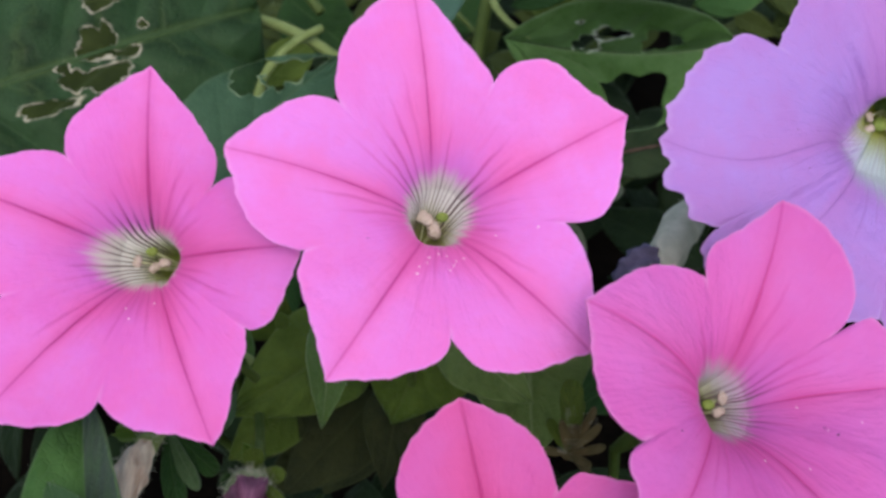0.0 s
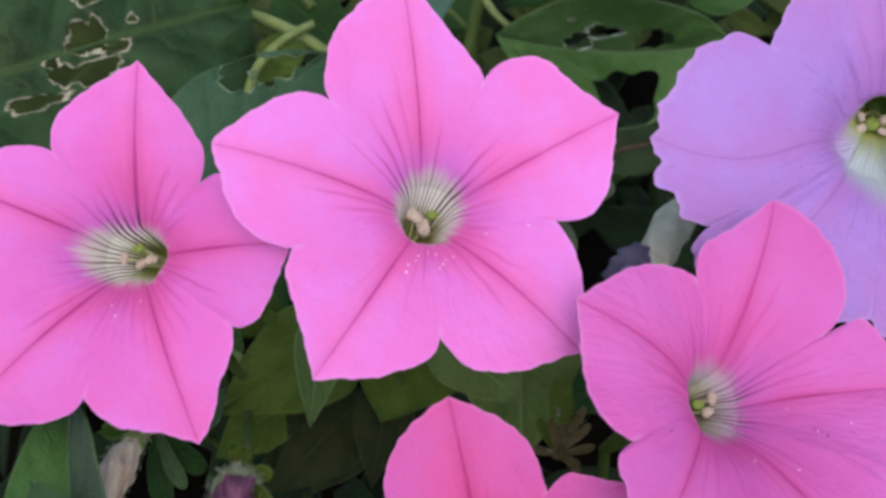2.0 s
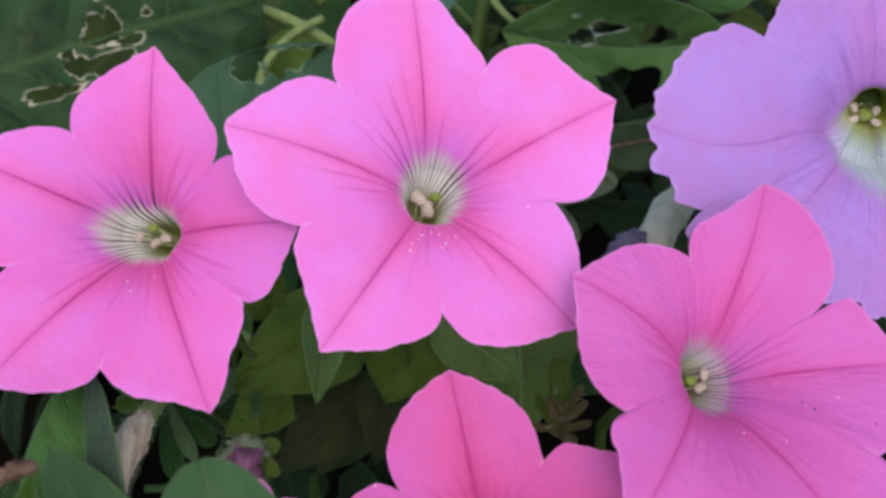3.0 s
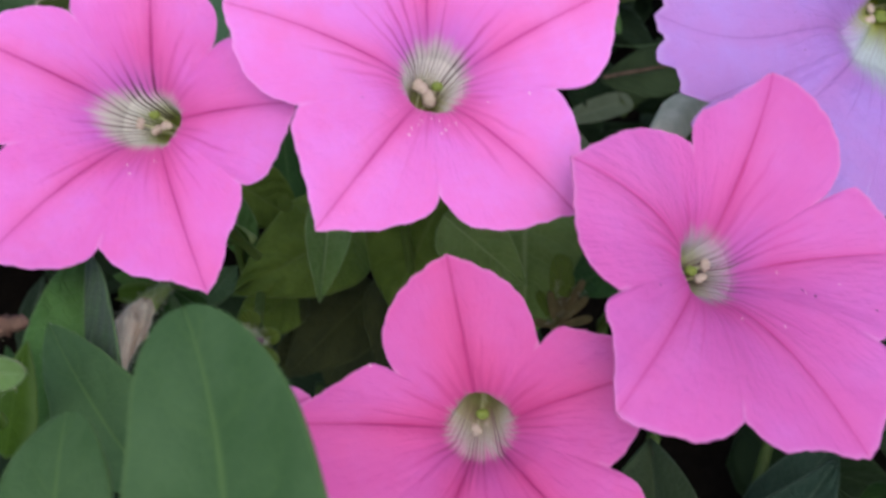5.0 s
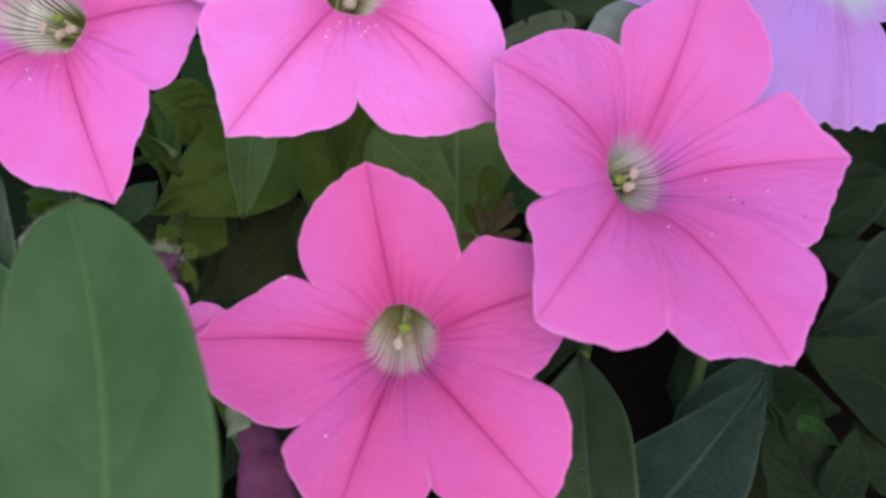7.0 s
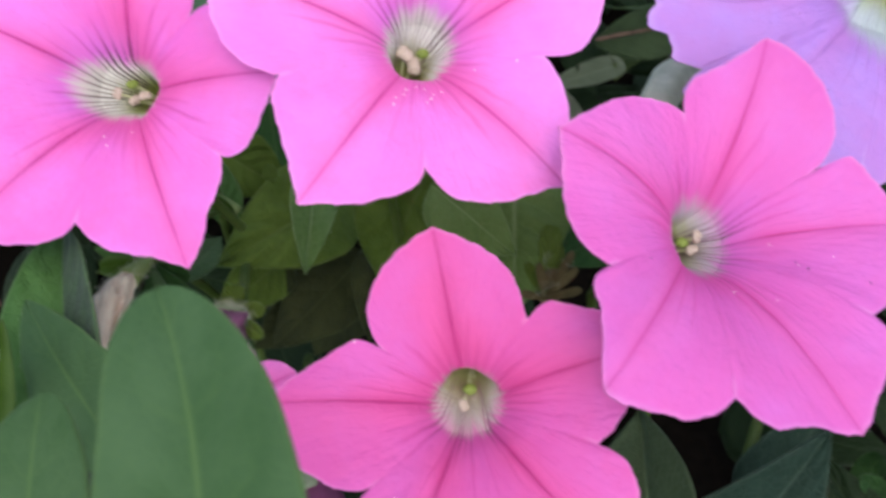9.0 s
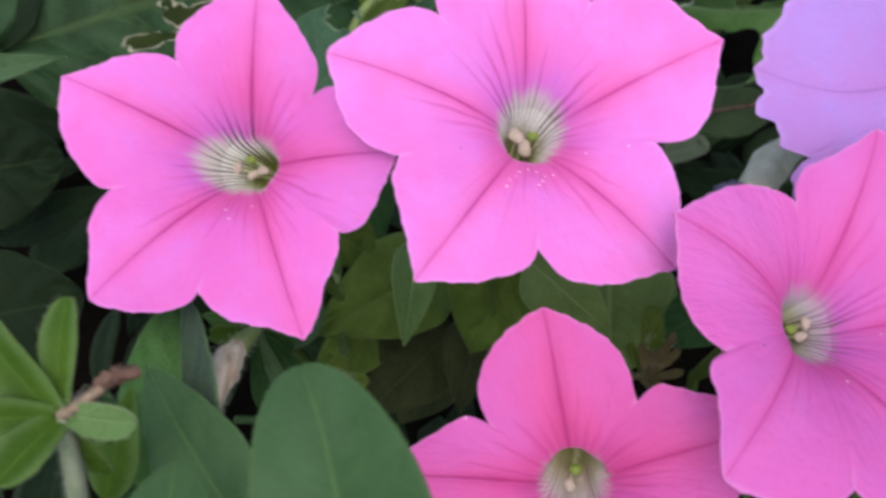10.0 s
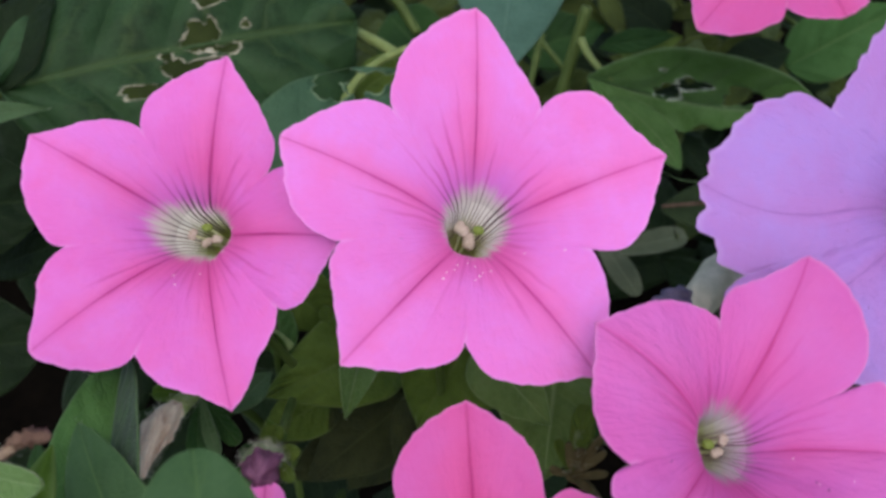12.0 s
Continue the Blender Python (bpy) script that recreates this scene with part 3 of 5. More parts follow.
    down_eye = 0.115 * (1 - 0.85 * s[:, None]) + 0 * u[None]
    turn = np.concatenate([(x[2][0, :-1] + 1) / 2 + k + 5 * seed for k, x in enumerate(limbs)])
    layers = {"petal": ((u[None] + 1) / 2 + 0 * s[:, None], 0 * rho), "mouth": (rho / 50, reach), "eye": (down_eye, np.array([[pale(a % 360) / 4 + 0.5 for a in ang]]) + 0 * rho), "vein": (turn[None] + 0 * rho, 0 * rho)}
    mesh_object("throat", grid.reshape(-1, 3), faces, limb, top, "pale throat with dark lines running down", uvs={key: np.stack(pair, -1).reshape(-1, 2) for key, pair in layers.items()}, normals=normal[: len(s)][::-1].reshape(-1, 3))
    # anthers and stigma
    floor = edge_z.mean()
    base = np.array([lean[0] * mouth * 1.4, lean[1] * mouth * 1.4, floor - mouth * 2.5 * deep])
    for j, (px, py) in enumerate(anthers):
        tip = np.array([px * mouth, py * mouth, floor - mouth * (sunk + 0.1 * (j % 2))])
        stamen = mesh_object("stamen", *tube(arc(base * 0.001, tip * 0.001, (0.0002, 0, 0), 6), [0.00025] * 6, 6), FILAMENT, top)
        c, d = math.cos(2.4 * j + seed), math.sin(2.4 * j + seed)
        ax = 0.001 * mouth * anther_size * np.array([[c, d, 0], [-0.95 * d, 0.95 * c, 0.1], [0.1, 0, 0.6]])
        mesh_object("anther", *join([blob(tip * 0.001 + ax[0] * 0.3, ax * 0.8, 10, 7, 0.2, j), blob(tip * 0.001 - ax[0] * 0.3 + ax[1] * 0.25, ax * 0.75, 10, 7, 0.2, j + 9)]), POLLEN, stamen, "pinkish cream pollen-covered anther")
    tip = np.array([stigma[0] * mouth, stigma[1] * mouth, floor - mouth * (sunk + 0.1)])
    pistil = mesh_object("pistil", *tube(arc(base * 0.001, tip * 0.001, (0, 0.0002, 0), 6), [0.0003] * 6, 6), FILAMENT, top)
    mesh_object("stigma", *blob(tip * 0.001, 0.001 * mouth * np.array([[0.23, 0, 0], [0, 0.19, 0], [0, 0, 0.12]]), 12, 7, 0.05), STIGMA, pistil, "rounded green stigma")
    # the stalk, from the tube down into the ground
    inv = np.linalg.inv(axes)
    foot = inv @ (np.array([centre[0] + root[0], centre[1] + 0.03 + root[1], -0.004]) - np.asarray(centre))
    start = np.array([lean[0] * mouth * 1.5, lean[1] * mouth * 1.5, floor - mouth * 2.35 * deep]) * 0.001
    mid = start + np.array([0.1 * lean[0], 0.1 * lean[1], -1.0]) * 0.022
    path = np.concatenate([np.linspace(start, mid, 6), arc(mid, foot, (0, -0.004, 0), 12)[1:]])
    mesh_object("stalk", *tube(path, np.interp(np.arange(len(path)), [0, 5, 6, len(path)], [0.0028, 0.0012, 0.0011, 0.0013]), 9), STEM, top, "thin green stalk")
    for sx, sy, sr, what in [(*x, SPECK) for x in specks] + [(*x, DARK_SPOT) for x in spots]:
        a, r = math.degrees(math.atan2(sy, sx)), math.hypot(sx, sy)
        h = float(height(r, min(1.0, max(0.0, (r - rim_at(a)) / (27.0 - rim_at(a)))), 0.5, 0, a)) - (0.3 if what == SPECK else 0.05)
        name, label = ("pollen_grain", "tiny pale pollen grain") if what == SPECK else ("dark_fleck", "tiny dark fleck")
        mesh_object(name, *blob((sx * 0.001, sy * 0.001, (h + 0.35) * 0.001), np.eye(3) * sr * 0.001, 7, 5, 0.25, int(abs(sx * 9))), what, top, label)
    return top


SHAPES = {
    "ovate": lambda v: (np.sin(math.pi * v ** 0.72) ** 0.8) * (1 - 0.25 * v),
    "lance": lambda v: np.sin(math.pi * v ** 0.85) ** 1.1,
    "oval": lambda v: np.sin(math.pi * v ** 1.08) ** 0.72,
    "round": lambda v: np.sin(math.pi * np.clip(v, 0, 1) ** 0.9) ** 0.55,
    "spoon": lambda v: ((1 - v) ** 0.36) * v ** 1.05,
    "paddle": lambda v: ((1 - v) ** 0.42) * (0.24 + 0.76 * v),
    "blunt": lambda v: ((1 - v) ** 0.5) * v ** 0.3,
    "broad": lambda v: ((1 - v) ** 0.45) * v ** 0.5,
    "spear": lambda v: (np.sin(math.pi * v ** 0.62) ** 0.9) * (1 - 0.35 * v),
}
OPEN_SKY = np.array([0.0, -0.643, 0.766])


def blade_grid(base, tip, width, roll, bend, fold, twist, shape, ripple, rows, cols, seed, sway, quilt=0.0):
    """Points of a leaf's blade, the direction it faces, and its frame."""
    rng = np.random.default_rng(seed)
    base, tip = np.asarray(base, float), np.asarray(tip, float)
    along = tip - base
    size = np.linalg.norm(along)
    along /= size
    n = OPEN_SKY - (OPEN_SKY @ along) * along
    n /= np.linalg.norm(n)
    s = np.cross(along, n)
    c, d = math.cos(radians(roll)), math.sin(radians(roll))
    n, s = c * n + d * s, c * s - d * n
    v = 1 - (1 - np.linspace(0, 1, rows)) ** (1.8 if rows < 100 else 1.1)
    profile = SHAPES[shape](v) / SHAPES[shape](np.linspace(0.02, 0.98, 60)).max()
    profile[0], profile[-1] = max(0.02, min(profile[0], 0.3)), 0.004
    u = np.linspace(-1, 1, cols)
    V, U = np.meshgrid(v, u, indexing="ij")
    half = width / 2 * profile[:, None] * (1 + (0.035 * np.sin(9 * V + rng.uniform(0, 6)) + 0.02 * np.sin(23 * V + 1.5 * np.sign(U) + rng.uniform(0, 6))) * ripple)
    turn = radians(twist) * (V - 0.5)
    open_angle = radians(fold) * (0.6 + 0.4 * V)
    x, up = U * half * np.cos(open_angle), np.abs(U) * half * np.sin(open_angle)
    up = up + ripple * 0.05 * width * np.sin(11 * V + 2.2 * np.sign(U) + rng.uniform(0, 6)) * U * U - ripple * 0.02 * width * np.abs(np.sin(18 * (V - 0.22 * np.abs(U)))) * np.abs(U) * (1 - np.abs(U))
    x, up = x * np.cos(turn) - up * np.sin(turn), x * np.sin(turn) + up * np.cos(turn)
    # the blade bulges between its side veins
    phase = 5.0 * (V - 0.22 * np.abs(U)) + 0.12 * np.sign(U)
    up = up + quilt * width * np.abs(np.sin(math.pi * phase)) ** 0.7 * np.clip(np.abs(U) * 3, 0, 1) * (1 - np.abs(U) ** 3)
    up = up + bend * size * 4 * V * (1 - V)
    x = x + sway * size * 4 * V * (1 - V)
    grid = base + V[..., None] * size * along + x[..., None] * s + up[..., None] * n
    return grid, n, s, along, U, V, rng


def tidy_rims(grid, U, V, keep, fields):
    """Draws the points round each hole onto the hole's own outline."""
    r, c = U.shape
    around, inside = np.zeros((r, c)), np.zeros((r, c))
    for dy in (0, 1):
        for dx in (0, 1):
            around[dy : r - 1 + dy, dx : c - 1 + dx] += 1
            inside[dy : r - 1 + dy, dx : c - 1 + dx] += ~keep
    rim = (inside > 0) & (inside < around)
    du = np.gradient(grid, axis=1) / np.gradient(U, axis=1)[..., None]
    dv = np.gradient(grid, axis=0) / np.gradient(V, axis=0)[..., None]
    nearest = np.argmin(np.abs(np.stack([f[0] for f in fields]) - 1), axis=0)
    out = grid.copy()
    for k, (q, hu, hv) in enumerate(fields):
        pick = rim & (nearest == k)
        pull = np.where(pick, np.clip(1 / np.maximum(q, 0.3) - 1, -0.5, 0.6), 0)[..., None]
        out += pull * ((U - hu)[..., None] * du + (V - hv)[..., None] * dv)
    return out


def leaf(label, base, tip, width, material=LEAF, roll=0, bend=0.06, fold=12, twist=0, shape="ovate", ripple=0.5, seed=0, sway=0.0, holes=(), fuzz=0, stalk=None, parent=None, name="leaf", category="leaf", rows=26, cols=15, quilt=0.0):
    """A leaf from its base to its tip. holes: (across, along, half width, half length, turn, paleness of the rim if not full) in the blade's own measure."""
    if holes:
        rows, cols = 170, 121
    grid, n, s, along, U, V, rng = blade_grid(base, tip, width, roll, bend, fold, twist, shape, ripple, rows, cols, seed, sway, quilt)
    worn = np.zeros(U.shape)
    keep = np.ones((rows - 1, cols - 1), bool)
    fields = []
    for hu, hv, a, b, turn, *torn in holes:
        c, d = math.cos(radians(turn)), math.sin(radians(turn))
        size = np.linalg.norm(np.asarray(tip) - np.asarray(base))
        px, py = (U - hu) * width / 2, (V - hv) * size
        ex, ey = c * px + d * py, c * py - d * px
        t = np.arctan2(ey / b, ex / a)
        q = np.hypot(ex / a, ey / b) / (1 + 0.16 * np.sin(3 * t + hu * 9) + 0.09 * np.sin(7 * t + hv * 20))
        worn = np.maximum(worn, np.clip(1 - (q - 1) * min(a, b) / 0.0011, 0, 1) * (torn[0] if torn else 1.0))
        mid = (q[:-1, :-1] + q[1:, :-1] + q[:-1, 1:] + q[1:, 1:]) / 4
        keep &= mid > 1
        fields.append((q, hu, hv))
        grid = grid + (np.clip(1 - np.abs(q - 1.1) / 0.25, 0, 1) * 0.0006 * np.sin(5 * t))[..., None] * n
    if holes:
        grid = tidy_rims(grid, U, V, keep, fields)
    thing = new(name) if parent is None else None
    if thing is not None:
        tagged(thing, label, category, "leaves in the bed")
        thing.location = base
        grid = grid - np.asarray(base)
        root = np.zeros(3)
    else:
        root = np.asarray(base)
    thick = 0.0005
    uv = np.tile(np.stack([(U + 1) / 2, V], -1).reshape(-1, 2), (2, 1))
    uv2 = np.tile(np.stack([worn, 0 * worn], -1).reshape(-1, 2), (2, 1))
    verts, faces = sheet(grid, thick, n)
    if holes:
        r, c = rows, cols
        quads = (r - 1) * (c - 1)
        flat = keep.ravel()
        faces = [f for k, f in enumerate(faces) if k >= 2 * quads or flat[k % quads]]
        # rims of the holes
        i = np.arange(r * c).reshape(r, c)
        for y in range(r - 1):
            for x in range(c - 1):
                if keep[y, x]:
                    continue
                for (dy, dx, p, q) in ((-1, 0, i[y, x], i[y, x + 1]), (1, 0, i[y + 1, x + 1], i[y + 1, x]), (0, -1, i[y + 1, x], i[y, x]), (0, 1, i[y, x + 1], i[y + 1, x + 1])):
                    if 0 <= y + dy < r - 1 and 0 <= x + dx < c - 1 and keep[y + dy, x + dx]:
                        faces.append((p, q, q + r * c, p + r * c))
    blade = mesh_object("blade" if parent is None else name, verts, faces, material, thing or parent, "" if parent is None else label, uvs={"petal": uv, "mouth": uv2})
    if fuzz:
        pick = np.random.default_rng(seed).integers(2, rows - 1, fuzz)
        edge = np.where(np.arange(fuzz)[:, None] % 2, grid[pick, 0], grid[pick, -1])
        way = np.where(np.arange(fuzz)[:, None] % 2, -s, s) + 0.5 * along + 0.3 * n
        hairs(blade, edge + np.random.default_rng(seed + 1).uniform(-0.0008, 0.0008, fuzz)[:, None] * along, way / np.linalg.norm(way, axis=1)[:, None], 0.0006, seed, "margin_hair")
    mid = grid[:, cols // 2] - n * np.linspace(0.0005, 0.0002, rows)[:, None]
    w = np.interp(np.linspace(0, 1, rows), [0, 1], [0.022, 0.004]) * width
    keepers = slice(0, rows, 3 if rows < 60 else 8)
    if thing is not None:
        mesh_object("midrib", *tube(mid[keepers], np.clip(w[keepers] * 0.7, 0.0002, 0.0007), 7), material_rib(material), blade, "raised paler midrib")
        if stalk is not None:
            end = np.asarray(stalk, float) - np.asarray(base)
            mesh_object("leaf_stalk", *tube(arc(root, end, -0.12 * np.linalg.norm(end) * OPEN_SKY, 10), np.linspace(0.0010, 0.0014, 10), 8), STEM, thing, "short green leaf stalk")
    return thing or blade


def material_rib(material):
    return {LEAF_PALE: STEM_PALE, LEAF_DARK_SHADED: LEAF_RIB, LEAF: LEAF_RIB, LEAF_BLUE: LEAF_RIB, LEAF_OLD: LEAF_RIB, LEAF_GREY: LEAF_RIB, LEAF_SAGE: LEAF_RIB, LEAF_MIST: LEAF_RIB, LEAF_SLATE: LEAF_RIB, LEAF_TEAL: LEAF_RIB, LEAF_BROWN_SHADED: LEAF_RIB, LEAF_MID: LEAF_RIB, LEAF_CHEWED: LEAF_RIB, LEAF_DEEP: LEAF_RIB}.get(material, STEM)


def hairs(parent, pts, normals, length, seed, name="hair"):
    """Fine pale hairs, joined into one part."""
    rng = np.random.default_rng(seed)
    pieces = []
    for p, n in zip(pts, normals):
        way = n + 0.5 * rng.standard_normal(3)
        way /= np.linalg.norm(way)
        pieces.append(tube(arc(p, p + way * length * rng.uniform(0.5, 1.2), 0.12 * length * rng.standard_normal(3), 4), [k * length for k in (0.014, 0.012, 0.009, 0.004)], 4, False))
    return tagged(mesh_object(name, *join(pieces), HAIR, parent, "fine white hairs"), kind="stuff")


def hairy_tube(points, radii, count, length, seed, start=0.0):
    rng = np.random.default_rng(seed)
    pts, normals = [], []
    pts0 = np.asarray(points)
    for _ in range(count):
        t = rng.uniform(start, 1) * (len(pts0) - 1.001)
        i = int(t)
        w = pts0[i + 1] - pts0[i]
        w /= np.linalg.norm(w)
        n = np.cross(w, rng.standard_normal(3))
        n /= np.linalg.norm(n)
        r = radii[i] + (radii[i + 1] - radii[i]) * (t - i)
        pts.append(pts0[i] + (t - i) * (pts0[i + 1] - pts0[i]) + n * r * 0.97)
        normals.append(n)
    return pts, normals


def crumpled(points, radii, sides, rough, seed, flute=5):
    """A withered tube: fluted, with uneven radius."""
    rng = np.random.default_rng(seed)
    v, f = tube(points, radii, sides, True)
    v = v.reshape(len(points), sides, 3)
    mid = np.asarray(points)[:, None]
    k = np.arange(sides) * 2 * math.pi / sides
    ph = rng.uniform(0, 6)
    s = 1 + rough * (0.55 * np.sin(flute * k + ph)[None] + 0.45 * rng.standard_normal((len(points), sides)) * 0.6 + 0.3 * np.sin(np.arange(len(points)) * 1.3 + ph)[:, None])
    return (mid + (v - mid) * s[..., None]).reshape(-1, 3), f


# ---- the flowers ----
flower("bright pink petunia with five pointed petals and a pale throat", centre=(0.0014, 0.1192, 0.2209), facing=(0.164, -0.488, 0.857), petals=[
    (-160, 26.5, -124, 37.8, (27.8, 29.5, 30.6, 32.1, 34.3), (26.5, 28.6, 30.5, 33.0, 34.9)),
    (-89, 23.3, -46, 36.0, (25.8, 29.3, 31.3, 32.9, 34.0), (22.7, 24.6, 27.3, 30.0, 32.7)),
    (-6, 21.6, 28, 37.7, (27.1, 29.3, 31.3, 32.8, 34.8), (28.0, 31.0, 33.3, 33.3, 34.6)),
    (70, 24.3, 100, 40.8, (25.5, 26.9, 29.2, 32.0, 36.3), (28.8, 31.3, 35.2, 37.4, 39.5)),
    (138, 25.8, 168, 40.5, (28.4, 31.2, 33.6, 35.6, 37.9), (29.1, 32.2, 35.0, 36.7, 38.1)),
], mouth=5.4, lean=(-0.4, -0.8), deep=0.75, cup=12.0, lift=(0, 0, 0, 0, -1.0), lines=lambda a: min(1.0, 0.12 + 1.5 * max(0.0, 1 - abs((a - 86 + 180) % 360 - 180) / 105)), pale=lambda a: 0.45 * max(0.0, 1 - abs((a - 85 + 180) % 360 - 180) / 130) - 0.16, seed=3, anthers=((-0.4, 0.12), (-0.1, -0.32)), stigma=(0.25, 0.18), anther_size=0.32, specks=[(-2.5, -8.5, 0.2), (-4.5, -10.5, 0.2), (-5, -12, 0.24), (1, -8, 0.18), (2, -10, 0.22), (1.2, -11, 0.18), (-3, -9.6, 0.16), (4, -8.5, 0.2), (10, -4, 0.16), (17, -3, 0.24), (-0.5, -7.6, 0.16), (2.6, -9, 0.15)], spots=[(19.5, 20, 0.16), (9, 24, 0.13), (-14, -6, 0.12)])
flower("bright pink petunia with a deep throat turned aside", centre=(-0.0544, 0.1143, 0.2144), facing=(0.110, -0.499, 0.859), petals=[
    (-159, 24.1, -129, 38.4, (25.7, 28.2, 30.8, 32.4, 35.2), (30.0, 31.8, 33.8, 35.5, 37.1)),
    (-101, 27.2, -67, 37.6, (28.3, 30.0, 31.9, 32.9, 34.4), (24.9, 26.5, 28.3, 30.3, 34.6)),
    (-36, 23.7, 0, 29.3, (25.8, 27.2, 27.6, 27.8, 28.6), (20.3, 22.1, 24.2, 25.9, 27.7)),
    (45, 16.5, 88, 33.0, (19.3, 22.0, 23.9, 26.3, 28.9), (23.4, 25.8, 27.6, 29.2, 30.7)),
    (129, 21.5, 161, 35.6, (23.2, 25.1, 27.3, 29.4, 31.5), (27.0, 28.5, 30.9, 32.9, 34.3)),
], mouth=5.3, lean=(0.9, -0.1), deep=0.8, cup=12.0, belly=(0, 0, 1.5, 0.8, 0), lift=(0, 0, 5.0, 1.0, 0), limb=ROSE, lines=lambda a: min(1.0, 0.1 + 2.4 * max(0.0, 1 - abs((a - 156 + 180) % 360 - 180) / 85)), pale=lambda a: 0.75 * max(0.0, 1 - abs((a - 178 + 180) % 360 - 180) / 75) - 0.15, seed=5, anthers=((-0.55, 0.0), (0.1, -0.22), (0.45, 0.0)), stigma=(-0.05, 0.4), anther_size=0.22, specks=[(-3, -10, 0.2), (-2, -12, 0.2), (2, -9, 0.16)])
flower("pink petunia with uneven petals, its tube leaning aside", centre=(0.0526, 0.0904, 0.2104), facing=(0.181, -0.212, 0.960), petals=[
    (-150, 23.3, -125, 41.0, (27.8, 29.1, 30.2, 32.6, 36.5), (34.0, 36.2, 38.1, 38.7, 40.2)),
    (-94, 32.3, -64, 41.2, (33.7, 35.9, 37.3, 37.3, 39.2), (31.2, 33.7, 35.2, 36.4, 38.6)),
    (-36, 28.5, 1, 33.6, (29.2, 29.8, 29.7, 30.2, 31.4), (26.9, 27.5, 28.2, 29.2, 31.2)),
    (30, 19.7, 74, 36.0, (23.7, 27.1, 30.3, 33.1, 35.1), (23.2, 25.1, 26.6, 28.5, 31.5)),
    (106, 19.4, 159, 31.3, (20.6, 22.4, 24.7, 26.6, 28.4), (25.0, 27.0, 28.2, 28.5, 29.3)),
], mouth=5.4, oval=(0.92, 1.15), lean=(-0.9, 0.0), deep=0.75, cup=13.0, belly=(0.6, -1.4, -1.6, 0, 1.2), limb=MAUVE, lines=lambda a: min(0.8, 0.05 + 1.3 * max(0.0, 1 - abs((a + 4 + 180) % 360 - 180) / 74)), pale=lambda a: -0.05, seed=8, anthers=((0.2, 0.3), (0.0, -0.12)), stigma=(-0.3, 0.08), sunk=0.45, anther_size=0.22, specks=[(3, -12, 0.16), (9, -14, 0.14), (14, -7, 0.12), (19, -6, 0.12), (11, -2, 0.13)], spots=[(15, -8, 0.2), (13.5, -6.5, 0.16), (24, -11, 0.18), (-13, -9, 0.16)])
flower("deep pink petunia low in the bed with a pale throat", centre=(0.0090, 0.0642, 0.1913), facing=(-0.075, -0.328, 0.942), petals=[
    (-135, 20.9, -106, 33.3, (26.2, 27.3, 28.8, 30.0, 31.5), (26.7, 28.6, 30.1, 31.3, 32.3)),
    (-76, 25.3, -48, 36.9, (27.2, 28.7, 30.1, 32.1, 34.3), (28.1, 30.5, 32.8, 34.6, 35.9)),
    (-19, 23.0, 16, 31.6, (23.8, 25.0, 26.4, 28.4, 30.4), (21.3, 22.7, 24.8, 27.7, 30.0)),
    (52, 16.8, 102, 30.1, (17.6, 19.7, 22.9, 25.1, 27.2), (18.9, 21.9, 24.7, 26.8, 28.4)),
    (151, 16.4, 183, 32.9, (20.7, 22.3, 24.2, 26.7, 30.0), (23.7, 26.1, 28.5, 31.5, 32.3)),
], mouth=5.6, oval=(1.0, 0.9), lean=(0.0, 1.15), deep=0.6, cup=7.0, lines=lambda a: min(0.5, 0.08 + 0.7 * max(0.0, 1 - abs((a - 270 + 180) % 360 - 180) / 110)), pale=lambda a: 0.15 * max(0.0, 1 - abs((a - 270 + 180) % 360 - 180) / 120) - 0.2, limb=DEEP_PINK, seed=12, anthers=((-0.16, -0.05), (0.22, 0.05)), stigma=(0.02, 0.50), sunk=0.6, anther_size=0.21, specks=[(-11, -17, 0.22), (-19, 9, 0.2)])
flower("large lilac petunia with a wavy rim and a greenish throat", centre=(0.0995, 0.1514, 0.2123), facing=(0.117, -0.477, 0.871), petals=[
    (-152, 52.4, -138, 58.6, (56.3, 58.9, 59.5, 59.4, 59.3), (45.6, 47.3, 50.6, 54.1, 57.1)),
    (-110, 44.7, -97, 46.9, (45.3, 46.6, 47.0, 46.5, 46.6), (39.2, 42.5, 44.1, 45.4, 46.2)),
    (-78, 22.8, -1, 32.7, (23.5, 24.9, 27.7, 29.6, 31.2), (20.0, 24.4, 28.9, 31.3, 32.4)),
    (61, 17.5, 102, 41.8, (22.5, 29.6, 36.1, 39.1, 40.8), (34.0, 34.3, 36.6, 39.8, 41.9)),
    (156, 34.0, 187, 57.3, (41.7, 44.7, 49.6, 52.1, 55.3), (54.5, 56.7, 56.9, 59.2, 57.3)),
], mouth=8.6, oval=(1.15, 0.9), lean=(0.5, 0.9), cup=12.0, bends=(0, 0, 0, 0, 9), creases=1.3, deep=0.6, limb=LILAC, lines=lambda a: 0.05 + 0.35 * max(0.0, 1 - abs((a - 270 + 180) % 360 - 180) / 80), pale=lambda a: 1.9 * max(0.0, 1 - abs((a - 275 + 180) % 360 - 180) / 105) - 1.2, seed=21, frill=0.012, wave=1.6, anthers=((-0.20, 0.72), (0.46, 0.70), (-0.22, 0.38), (0.44, 0.38)), stigma=(0.13, 0.56), anther_size=0.14, spots=[(-27, -3, 0.12), (-25, -11, 0.13), (-21, -27, 0.12)])
